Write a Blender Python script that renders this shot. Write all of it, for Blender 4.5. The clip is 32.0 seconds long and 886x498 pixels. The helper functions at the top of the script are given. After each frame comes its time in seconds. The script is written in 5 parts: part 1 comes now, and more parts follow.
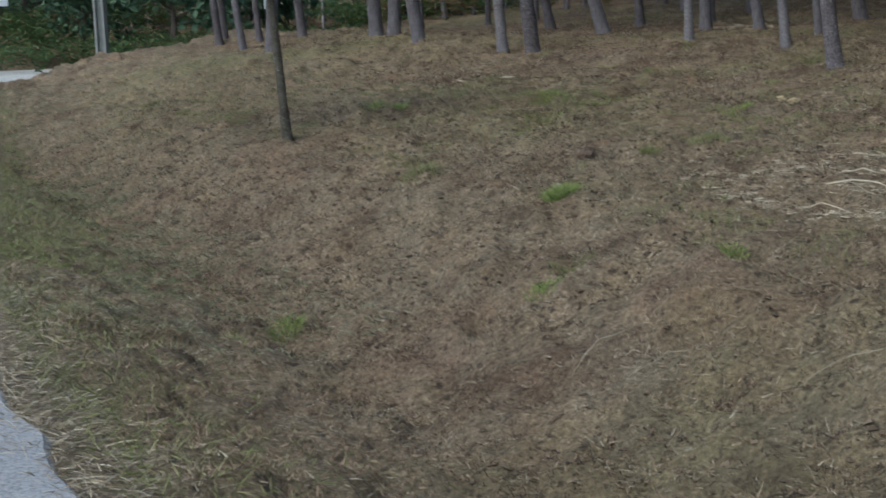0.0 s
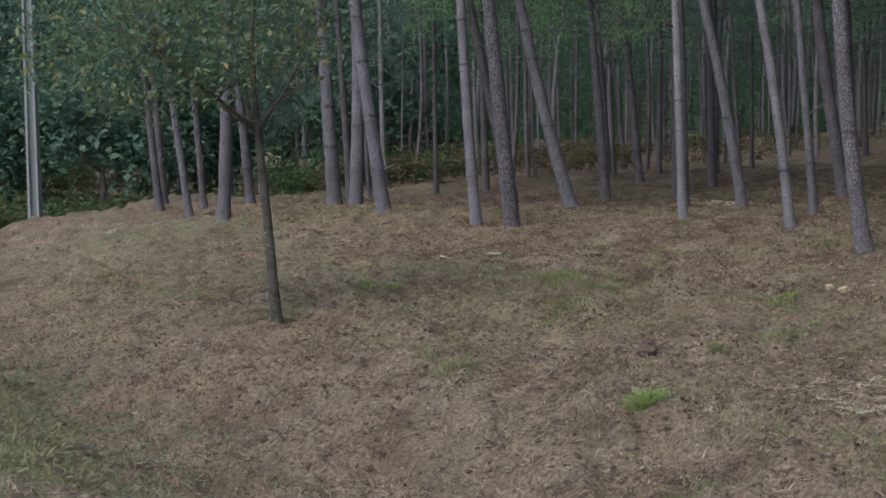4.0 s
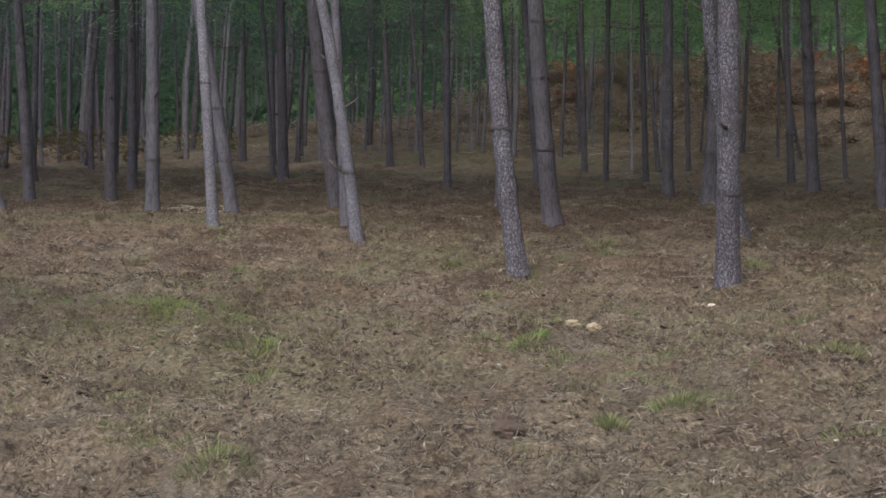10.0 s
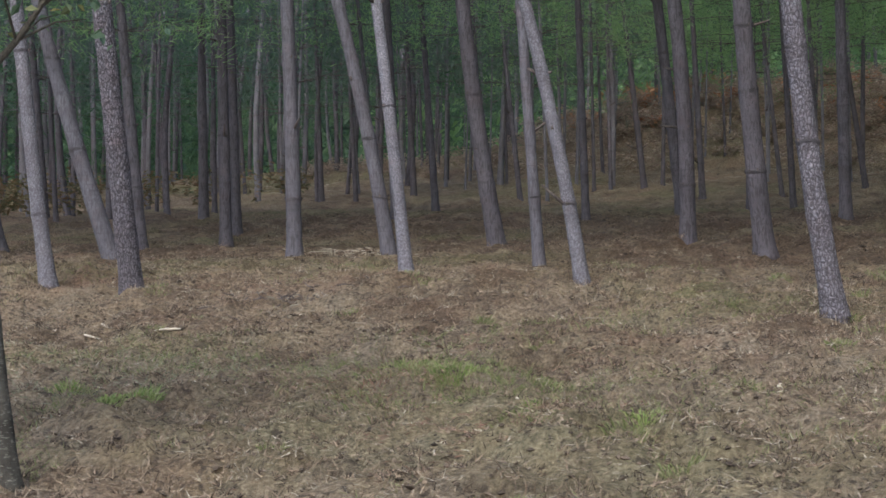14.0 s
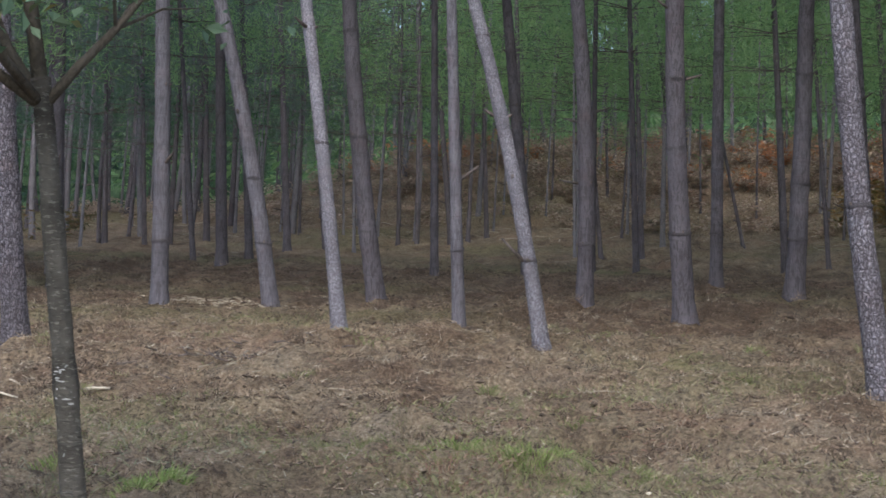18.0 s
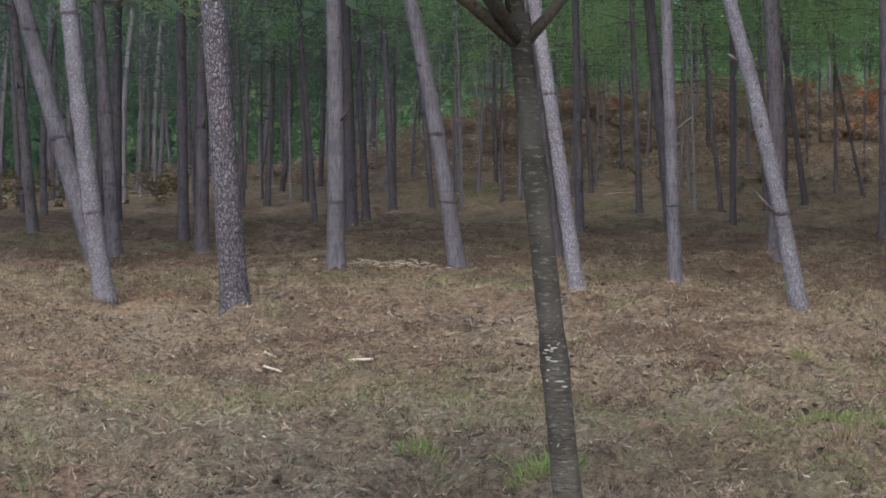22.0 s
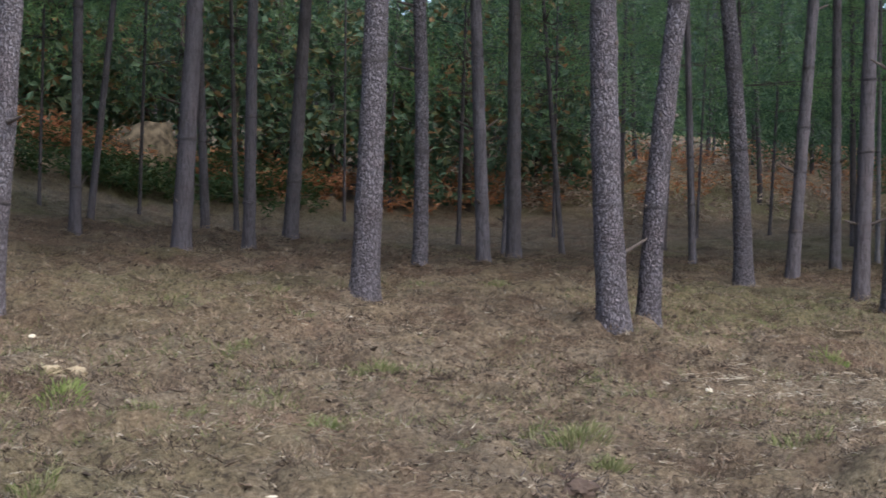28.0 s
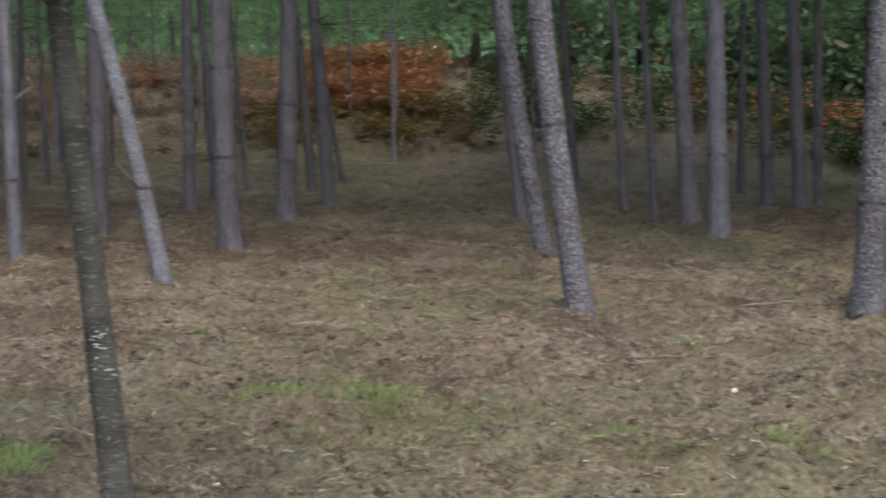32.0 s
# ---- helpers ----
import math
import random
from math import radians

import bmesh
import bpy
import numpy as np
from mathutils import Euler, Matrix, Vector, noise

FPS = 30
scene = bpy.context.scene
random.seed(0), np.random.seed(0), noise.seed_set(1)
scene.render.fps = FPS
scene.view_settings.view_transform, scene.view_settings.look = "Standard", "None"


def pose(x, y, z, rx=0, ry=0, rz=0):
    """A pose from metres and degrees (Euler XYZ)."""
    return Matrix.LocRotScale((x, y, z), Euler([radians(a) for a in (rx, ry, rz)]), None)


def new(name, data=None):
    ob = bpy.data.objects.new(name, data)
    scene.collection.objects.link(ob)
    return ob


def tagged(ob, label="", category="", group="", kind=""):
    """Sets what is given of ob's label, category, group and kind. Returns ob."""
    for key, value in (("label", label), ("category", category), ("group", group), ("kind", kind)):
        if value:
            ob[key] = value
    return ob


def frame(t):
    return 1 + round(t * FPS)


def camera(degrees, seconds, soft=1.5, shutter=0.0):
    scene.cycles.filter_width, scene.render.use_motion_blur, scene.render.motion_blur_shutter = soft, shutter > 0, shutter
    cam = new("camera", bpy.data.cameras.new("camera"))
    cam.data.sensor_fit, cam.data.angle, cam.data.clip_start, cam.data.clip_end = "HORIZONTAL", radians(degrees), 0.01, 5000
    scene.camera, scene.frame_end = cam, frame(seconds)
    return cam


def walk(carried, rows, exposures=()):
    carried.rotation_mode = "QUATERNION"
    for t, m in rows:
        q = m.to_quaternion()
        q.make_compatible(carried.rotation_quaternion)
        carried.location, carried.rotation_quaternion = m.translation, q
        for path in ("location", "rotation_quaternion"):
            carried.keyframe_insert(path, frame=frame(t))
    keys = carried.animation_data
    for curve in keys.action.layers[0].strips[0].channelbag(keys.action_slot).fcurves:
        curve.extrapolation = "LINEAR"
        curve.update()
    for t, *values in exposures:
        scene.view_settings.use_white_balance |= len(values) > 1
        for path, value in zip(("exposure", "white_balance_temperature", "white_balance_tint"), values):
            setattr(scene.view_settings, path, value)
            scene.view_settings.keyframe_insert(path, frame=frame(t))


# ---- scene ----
SKY, SUN, SUN_TURN = 0.15, 0.8, 200.0
EXPOSURES = [(0, 0.93, 6250, -1), (2, 0.84, 6180, 2), (3, 0.88, 6250, 5), (4, 1.08, 6300, 7.5), (8, 1.23, 6350, 8.5), (10, 1.25, 6480, 8.5), (13, 1.48, 6400, 7.5), (19, 1.56, 6250, 9.0), (21, 1.56, 6350, 9.5), (23, 1.54, 6450, 9.5), (26, 1.45, 6450, 8.0), (29, 1.49, 6450, 12.5), (30, 1.48, 6400, 14.0), (31, 1.55, 6450, 9.5), (32, 1.59, 6400, 5.5)]
# ---------------------------------------------------------------- camera
cam = camera(29.94, 32.0, soft=1.55, shutter=0.2)
PATH = [
    (0.0, 6.744, -5.490, 0.079, 28.838, -8.004, -0.562),
    (0.5, 6.707, -5.501, 0.119, 32.310, -6.587, -0.885),
    (1.0, 6.675, -5.478, 0.124, 33.404, -5.070, -0.900),
    (1.5, 6.607, -5.375, 0.110, 32.015, -4.119, -0.941),
    (2.0, 6.372, -5.295, 0.137, 28.850, -3.669, -0.447),
    (2.5, 6.091, -5.171, 0.137, 27.776, -3.342, -0.123),
    (3.0, 5.768, -4.975, 0.150, 28.148, -3.050, 0.100),
    (3.5, 5.474, -4.817, 0.147, 27.119, -2.705, 0.326),
    (4.0, 5.211, -4.636, 0.157, 25.360, -2.349, 0.520),
    (4.5, 4.952, -4.407, 0.159, 24.003, -1.895, 0.719),
    (6.5, 3.885, -3.523, 0.133, 21.500, -2.306, 1.406),
    (7.0, 3.525, -3.320, 0.123, 20.856, -3.430, 1.578),
    (7.5, 3.173, -3.117, 0.114, 20.214, -3.980, 1.846),
    (8.0, 2.793, -2.875, 0.104, 19.582, -3.773, 2.169),
    (8.5, 2.433, -2.592, 0.099, 19.044, -2.363, 2.480),
    (9.0, 2.076, -2.189, 0.090, 16.631, -0.933, 2.303),
    (9.5, 1.805, -1.919, 0.052, 8.043, -1.181, 1.638),
    (10.0, 1.400, -1.675, 0.047, -0.533, -1.535, 2.306),
    (10.5, 1.117, -1.304, 0.048, -0.992, -0.160, 3.073),
    (11.0, 0.848, -1.018, 0.037, -0.913, 0.666, 3.033),
    (11.5, 0.606, -0.811, 0.032, -0.838, 0.540, 2.498),
    (12.0, 0.405, -0.542, 0.012, -0.504, 0.281, 1.622),
    (12.5, 0.230, -0.279, 0.002, -0.160, 0.034, 0.834),
    (13.0, -0.000, -0.000, 0.000, 0.000, -0.232, 0.296),
    (13.5, -0.229, 0.296, -0.009, 0.018, -0.309, 0.248),
    (14.0, -0.467, 0.556, -0.013, -0.278, -0.237, 0.398),
    (14.5, -0.683, 0.717, -0.009, -2.241, -0.016, 0.810),
    (15.0, -0.898, 0.963, -0.011, -4.893, 0.282, 1.392),
    (15.5, -1.096, 1.248, -0.014, -6.905, 0.615, 1.958),
    (17.5, -1.938, 1.989, -0.002, -10.895, 1.793, 2.855),
    (18.0, -2.199, 2.099, -0.020, -10.271, 1.800, 2.626),
    (18.5, -2.353, 2.223, -0.024, -9.605, 1.614, 2.309),
    (19.0, -2.474, 2.311, -0.036, -8.858, 1.426, 1.973),
    (19.5, -2.567, 2.414, -0.039, -8.267, 1.197, 1.621),
    (20.0, -2.699, 2.551, -0.036, -7.945, 0.957, 1.358),
    (20.5, -2.878, 2.706, -0.048, -8.017, 0.803, 1.333),
    (21.0, -3.119, 2.881, -0.050, -8.388, 0.663, 1.492),
    (21.5, -3.314, 3.083, -0.072, -8.748, 0.658, 1.575),
    (22.0, -3.580, 3.071, -0.051, -9.368, 0.283, 1.455),
    (22.5, -3.820, 3.112, -0.049, -13.215, 0.169, 1.399),
    (23.0, -4.003, 3.150, -0.036, -18.546, 0.181, 1.486),
    (23.5, -4.003, 3.244, -0.033, -22.252, 0.395, 1.169),
    (24.0, -3.957, 3.361, -0.046, -25.697, 0.576, 0.950),
    (24.5, -3.945, 3.407, -0.047, -28.954, 0.569, 0.930),
    (25.0, -3.929, 3.407, -0.049, -32.901, 0.434, 0.764),
    (25.5, -3.926, 3.369, -0.045, -37.618, 0.347, 0.540),
    (26.0, -3.930, 3.417, -0.050, -43.879, 0.322, 0.714),
    (26.5, -3.924, 3.461, -0.054, -49.664, 0.308, 1.177),
    (28.5, -4.070, 3.222, -0.122, -65.933, 0.636, 0.960),
    (29.0, -4.138, 3.119, -0.115, -68.574, 0.704, 0.556),
    (29.5, -4.129, 3.084, -0.110, -70.564, 0.788, 0.096),
    (30.0, -4.181, 3.099, -0.103, -71.237, 0.837, -0.154),
    (30.5, -4.282, 3.171, -0.099, -67.604, 0.676, -0.402),
    (31.0, -4.298, 3.329, -0.047, -57.076, 0.029, -0.740),
    (31.5, -4.327, 3.442, -0.071, -45.410, -0.149, -0.597),
    (32.0, -4.340, 3.627, -0.057, -35.645, -0.211, 0.317),
]
walk(cam, [(t, pose(x, y, z, 90 + tilt, 0, turn) @ pose(0, 0, 0, 0, 0, roll)) for t, x, y, z, turn, tilt, roll in PATH], exposures=EXPOSURES)

# ---------------------------------------------------------------- light
world = bpy.data.worlds.new("sky")
scene.world = world
world.use_nodes = True
wn = world.node_tree.nodes
sky = wn.new("ShaderNodeTexSky")
sky.sky_type, sky.sun_disc = "NISHITA", False
sky.sun_elevation, sky.sun_rotation = radians(50), radians(SUN_TURN)
sky.air_density, sky.dust_density, sky.ozone_density = 1.0, 2.5, 1.5
wn["Background"].inputs["Strength"].default_value = SKY
world.node_tree.links.new(sky.outputs[0], wn["Background"].inputs["Color"])
sun_data = bpy.data.lights.new("sun", "SUN")
sun_data.energy, sun_data.angle, sun_data.color = SUN, radians(40), (1.0, 0.97, 0.93)
sun = new("sun", sun_data)
sun.matrix_world = pose(0, 0, 30, 90 - 50, 0, 180 - SUN_TURN)

# ---------------------------------------------------------------- plan: along the road (s) and into the wood (d)
UX, UY, NX, NY = -0.782, 0.623, 0.623, 0.782


def place(s, d):
    return s * UX + d * NX, s * UY + d * NY


def ease(a, b, x):
    t = np.clip((x - a) / (b - a), 0, 1)
    return t * t * (3 - 2 * t)


PROFILE_D = np.array([-80, -3.2, .75, 1.3, 2.1, 2.9, 3.5, 4.5, 5.7, 8.0, 10, 12, 15, 17, 20, 26, 31, 33, 36, 40, 45, 60, 120])
PROFILE_Z = np.array([-1.2, -1.42, -1.40, -1.50, -1.80, -1.99, -1.68, -1.14, -.93, -.76, -.47, -.30, -.10, .06, .34, .70, 1.35, 1.85, 3.3, 4.1, 4.8, 6.2, 9])


RISE = .9


def road_drift(s):
    """How far the road's edge swings towards the wood."""
    s = np.asarray(s, float)
    return .075 * np.clip(s + 1.5, 0, 19) + .045 * np.clip(s - 27, 0, 60)


def ground_z(x, y):
    """The lie of the land: road, ditch, bank, forest floor and the hillside behind."""
    x, y = np.asarray(x, float), np.asarray(y, float)
    s, d = x * UX + y * UY, x * NX + y * NY
    d = d - road_drift(s) * ease(4.0, 1.5, d)
    z = sum(w * np.interp(d + o, PROFILE_D, PROFILE_Z) for o, w in ((-.3, .25), (0, .5), (.3, .25)))
    z = z - ease(4, -6, s) * ease(9, 20, d) * ease(90, 45, d) * np.clip((z + .3) * .55, 0, 3)
    z = z + RISE * ease(-8, -24, s) * ease(20, 42, d) * ease(-3, 3, s + .836 * (d - 19) + 10.9)
    rise = .012 * np.clip(s, 0, 25)
    z = z + rise * ease(6, 1, d)
    fill = ease(11, 19, s) * ease(6, 3.5, d)
    z = z * (1 - fill) + np.maximum(z, -1.42 + rise + .12 * ease(.8, 2.5, d)) * fill
    z = z + .27 * ease(12, 16, s) * ease(4.5, 6.5, d) * ease(13, 9, d)
    z = z + ease(30, 36, d) * ease(60, 40, d) * 1.1 * (value_noise(x, y, 5.0, 13) - .5)
    z = z - .80 * ease(22.5, 29, s) * ease(29, 36, d) * np.clip(z - 1.3, 0, 9)
    z = z + .12 * np.exp(-((x + .70) ** 2 + (y - 14.6) ** 2) / .9)
    ledge = ease(31.5, 33, d) * ease(42, 38, d) * ease(4, 9, s)
    z = z + ledge * .16 * np.sin(d * 5.2 + 2.2 * value_noise(x, y, 2.4, 15))
    away, across = (x + 4.2) * .981 + (y - 3.1) * .192, (x + 4.2) * .192 - (y - 3.1) * .981
    z = z - .85 * ease(-2, 3, across) * ease(14, 26, away) * np.clip(z - .55, 0, 9)
    lane = lane_side(s, d)
    z = z * (1 - lane) + (-1.14) * lane
    return z


def lane_side(s, d):
    """How far a place belongs to the side lane, 0 to 1."""
    off = np.abs((s - 25.5) * .80 - (d - 1.0) * .60)
    return ease(4.2, 2.6, off) * ease(-.5, .8, d) * ease(26, 16, d)


def hash2(ix, iy, seed):
    n = (ix.astype(np.int64) * 374761393 + iy.astype(np.int64) * 668265263 + seed * 974711) & 0x7FFFFFFF
    n = ((n ^ (n >> 13)) * 1274126177) & 0x7FFFFFFF
    return ((n ^ (n >> 16)) & 0xFFFF) / 65535.0


def value_noise(x, y, cell, seed):
    """Smooth noise, 0 to 1, with bumps about one cell wide."""
    u, v = np.asarray(x) / cell, np.asarray(y) / cell
    i, j = np.floor(u), np.floor(v)
    a, b = u - i, v - j
    a, b = a * a * (3 - 2 * a), b * b * (3 - 2 * b)
    return (hash2(i, j, seed) * (1 - a) * (1 - b) + hash2(i + 1, j, seed) * a * (1 - b)
            + hash2(i, j + 1, seed) * (1 - a) * b + hash2(i + 1, j + 1, seed) * a * b)


def relief(x, y):
    """Clods, tussocks and mown ridges on the soil."""
    s, d = x * UX + y * UY, x * NX + y * NY
    soil = ease(.85, 1.5, d - road_drift(s))
    lumps = (value_noise(x, y, .55, 3) - .5) * .09 + (value_noise(x, y, .24, 5) - .5) * .105 + (value_noise(x, y, .12, 7) - .5) * .10
    rough = .6 + .9 * value_noise(x, y, 2.3, 11)
    lumps = lumps - .20 * np.clip(value_noise(x, y, .26, 9) * .7 + value_noise(x, y, .11, 19) * .3 - .60, 0, 1)
    return soil * lumps * rough * (1 - lane_side(s, d))


def soil_z(x, y):
    return float(ground_z(x, y) + relief(np.asarray(float(x)), np.asarray(float(y))))


# ---------------------------------------------------------------- materials
def material(name, rough=0.8):
    m = bpy.data.materials.new(name)
    m.use_nodes = True
    n, l = m.node_tree.nodes, m.node_tree.links
    b = n["Principled BSDF"]
    b.inputs["Roughness"].default_value = rough
    b.inputs["Specular IOR Level"].default_value = 0.25
    return m, n, l, b


def coords(n, l, scale=(1, 1, 1)):
    tc, mp = n.new("ShaderNodeTexCoord"), n.new("ShaderNodeMapping")
    mp.inputs["Scale"].default_value = scale
    l.new(tc.outputs["Object"], mp.inputs["Vector"])
    return mp.outputs["Vector"]


def noise_node(n, l, vec, scale, detail=4, rough=0.55):
    t = n.new("ShaderNodeTexNoise")
    t.inputs["Scale"].default_value, t.inputs["Detail"].default_value, t.inputs["Roughness"].default_value = scale, detail, rough
    if vec is not None:
        l.new(vec, t.inputs["Vector"])
    return t.outputs["Fac"]


def ramp(n, l, fac, stops):
    r = n.new("ShaderNodeValToRGB")
    e = r.color_ramp.elements
    while len(e) < len(stops):
        e.new(0.5)
    for k, (p, c) in zip(e, stops):
        k.position, k.color = p, (*c, 1)
    l.new(fac, r.inputs["Fac"])
    return r.outputs["Color"]


def mix(n, l, fac, a, b, blend="MIX"):
    m = n.new("ShaderNodeMix")
    m.data_type, m.blend_type = "RGBA", blend
    for socket, value in ((0, fac), (6, a), (7, b)):
        if isinstance(value, float):
            m.inputs[socket].default_value = value
        elif isinstance(value, tuple):
            m.inputs[socket].default_value = (*value, 1)
        else:
            l.new(value, m.inputs[socket])
    return m.outputs[2]


def bump(n, l, height, strength, distance, normal=None):
    b = n.new("ShaderNodeBump")
    b.inputs["Strength"].default_value, b.inputs["Distance"].default_value = strength, distance
    l.new(height, b.inputs["Height"])
    if normal is not None:
        l.new(normal, b.inputs["Normal"])
    return b.outputs["Normal"]


def ground_material():
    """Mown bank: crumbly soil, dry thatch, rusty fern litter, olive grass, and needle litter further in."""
    m, n, l, b = material("forest_soil", 0.95)
    v = coords(n, l)
    big, mid = noise_node(n, l, v, .22, 4), noise_node(n, l, v, 1.3, 7, .65)
    fine, grain = noise_node(n, l, v, 34, 7, .75), noise_node(n, l, v, 150, 5, .78)
    thatch = ramp(n, l, fine, [(.32, (.075, .054, .038)), (.45, (.198, .147, .096)), (.56, (.325, .252, .168)), (.70, (.52, .425, .30))])
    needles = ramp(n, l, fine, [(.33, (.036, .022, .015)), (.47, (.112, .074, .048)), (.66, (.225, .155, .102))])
    grass = ramp(n, l, fine, [(.32, (.050, .048, .020)), (.47, (.150, .145, .066)), (.66, (.29, .27, .14))])
    rust = ramp(n, l, fine, [(.32, (.072, .044, .030)), (.47, (.212, .134, .092)), (.66, (.355, .252, .180))])
    grey = ramp(n, l, fine, [(.32, (.068, .053, .038)), (.47, (.190, .152, .110)), (.66, (.35, .292, .220))])
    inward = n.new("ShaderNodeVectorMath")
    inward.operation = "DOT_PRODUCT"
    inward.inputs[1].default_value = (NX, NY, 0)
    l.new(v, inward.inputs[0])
    # More dark needle litter further in, which also carries the trees' shade as colour.
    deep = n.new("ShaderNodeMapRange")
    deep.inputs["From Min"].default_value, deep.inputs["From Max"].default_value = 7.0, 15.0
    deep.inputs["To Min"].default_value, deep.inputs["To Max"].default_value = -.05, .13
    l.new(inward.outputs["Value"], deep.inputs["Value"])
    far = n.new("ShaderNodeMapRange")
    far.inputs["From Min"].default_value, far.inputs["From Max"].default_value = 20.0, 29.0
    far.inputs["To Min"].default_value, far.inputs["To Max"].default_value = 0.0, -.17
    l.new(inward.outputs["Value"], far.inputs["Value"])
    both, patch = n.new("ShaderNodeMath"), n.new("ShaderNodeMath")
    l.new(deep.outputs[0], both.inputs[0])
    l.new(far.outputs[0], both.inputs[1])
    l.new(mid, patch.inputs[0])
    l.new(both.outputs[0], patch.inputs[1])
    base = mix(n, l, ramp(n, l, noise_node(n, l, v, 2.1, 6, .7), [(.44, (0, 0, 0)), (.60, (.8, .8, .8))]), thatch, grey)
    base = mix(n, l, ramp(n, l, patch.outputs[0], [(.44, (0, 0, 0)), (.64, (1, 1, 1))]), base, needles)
    base = mix(n, l, ramp(n, l, noise_node(n, l, v, .85, 6, .68), [(.52, (0, 0, 0)), (.66, (.85, .85, .85))]), base, rust)
    base = mix(n, l, ramp(n, l, big, [(.48, (0, 0, 0)), (.66, (.72, .72, .72))]), base, grass)
    flecks = ramp(n, l, grain, [(.58, (0, 0, 0)), (.68, (.75, .75, .75))])
    base = mix(n, l, flecks, base, (.50, .43, .335))
    # Dark mottling: the shading of tufts painted into the soil colour.
    tuft_shade = ramp(n, l, noise_node(n, l, v, 2.7, 7, .78), [(.50, (0, 0, 0)), (.62, (.52, .52, .52))])
    base = mix(n, l, tuft_shade, base, (.085, .062, .043))
    clods = noise_node(n, l, v, 13, 5, .68)
    # Shade in the dents between clods, painted into the base colour.
    pit_shade = ramp(n, l, clods, [(.575, (0, 0, 0)), (.64, (.85, .85, .85))])
    base = mix(n, l, pit_shade, base, (.050, .037, .028))
    l.new(base, b.inputs["Base Color"])
    nrm = bump(n, l, clods, .9, -.06)
    nrm = bump(n, l, fine, 1.0, .045, nrm)
    l.new(bump(n, l, grain, .9, .02, nrm), b.inputs["Normal"])
    return m


def road_material(name, dark, light):
    m, n, l, b = material(name, 0.85)
    v = coords(n, l)
    patch, grit = noise_node(n, l, v, .7, 5), noise_node(n, l, v, 55, 5, .85)
    c = mix(n, l, ramp(n, l, patch, [(.35, (0, 0, 0)), (.65, (1, 1, 1))]), dark, light)
    c = mix(n, l, ramp(n, l, grit, [(.42, (0, 0, 0)), (.62, (.8, .8, .8))]), c, tuple(min(1, 1.75 * k) for k in light))
    c = mix(n, l, ramp(n, l, grit, [(.34, (.7, .7, .7)), (.46, (0, 0, 0))]), c, tuple(.5 * k for k in dark))
    l.new(c, b.inputs["Base Color"])
    l.new(bump(n, l, grit, .5, .008), b.inputs["Normal"])
    return m


def bark_material(name, crack, plate, pale, stretch=.20, cell=48.0, ridge=.022, depth=.9, low=.40, high=.52, scales=False):
    """Bark: upright ridges, or small scales, parted by dark cracks, paler weathered faces, blotches from tree to tree."""
    m, n, l, b = material(name, 0.9)
    v = coords(n, l, (1, 1, stretch))
    rib = n.new("ShaderNodeTexNoise")
    rib.inputs["Scale"].default_value, rib.inputs["Detail"].default_value = cell, 2.5
    rib.inputs["Roughness"].default_value, rib.inputs["Distortion"].default_value = .55, .9
    l.new(v, rib.inputs["Vector"])
    relief_height = rib.outputs["Fac"]
    flat = coords(n, l)
    if scales:
        sway = n.new("ShaderNodeTexNoise")
        sway.inputs["Scale"].default_value, sway.inputs["Detail"].default_value = 20.0, 3.0
        l.new(flat, sway.inputs["Vector"])
        push, moved = n.new("ShaderNodeVectorMath"), n.new("ShaderNodeVectorMath")
        push.operation, moved.operation = "SCALE", "ADD"
        push.inputs["Scale"].default_value = .055
        l.new(sway.outputs["Color"], push.inputs[0])
        l.new(push.outputs[0], moved.inputs[0])
        l.new(v, moved.inputs[1])
        scale = n.new("ShaderNodeTexVoronoi")
        scale.feature = "DISTANCE_TO_EDGE"
        scale.inputs["Scale"].default_value = cell
        l.new(moved.outputs[0], scale.inputs["Vector"])
        relief_height = scale.outputs["Distance"]
    blot, grain = noise_node(n, l, flat, 2.2, 4), noise_node(n, l, flat, 85, 4, .7)
    info = n.new("ShaderNodeObjectInfo")
    tone = ramp(n, l, blot, [(.35, plate), (.65, pale)])
    tone = mix(n, l, ramp(n, l, info.outputs["Random"], [(.0, (0, 0, 0)), (1, (.6, .6, .6))]), tone, tuple(k * .72 for k in plate))
    tone = mix(n, l, ramp(n, l, grain, [(.35, (.45, .45, .45)), (.65, (0, 0, 0))]), tone, crack)
    rusty = ramp(n, l, noise_node(n, l, flat, 3.4, 5, .65), [(.54, (0, 0, 0)), (.68, (.34, .34, .34))])
    tone = mix(n, l, rusty, tone, (plate[0] * 1.15, plate[1] * .86, plate[2] * .78))
    band = noise_node(n, l, coords(n, l, (.35, .35, 5)), 9, 3)
    tone = mix(n, l, ramp(n, l, band, [(.58, (0, 0, 0)), (.68, (.34, .34, .34))]), tone, crack)
    edge = ramp(n, l, relief_height, [(low, (depth, depth, depth)), (high, (0, 0, 0))])
    l.new(mix(n, l, edge, tone, crack), b.inputs["Base Color"])
    nrm = bump(n, l, relief_height, 1.0, ridge)
    l.new(bump(n, l, grain, .5, .006, nrm), b.inputs["Normal"])
    return m


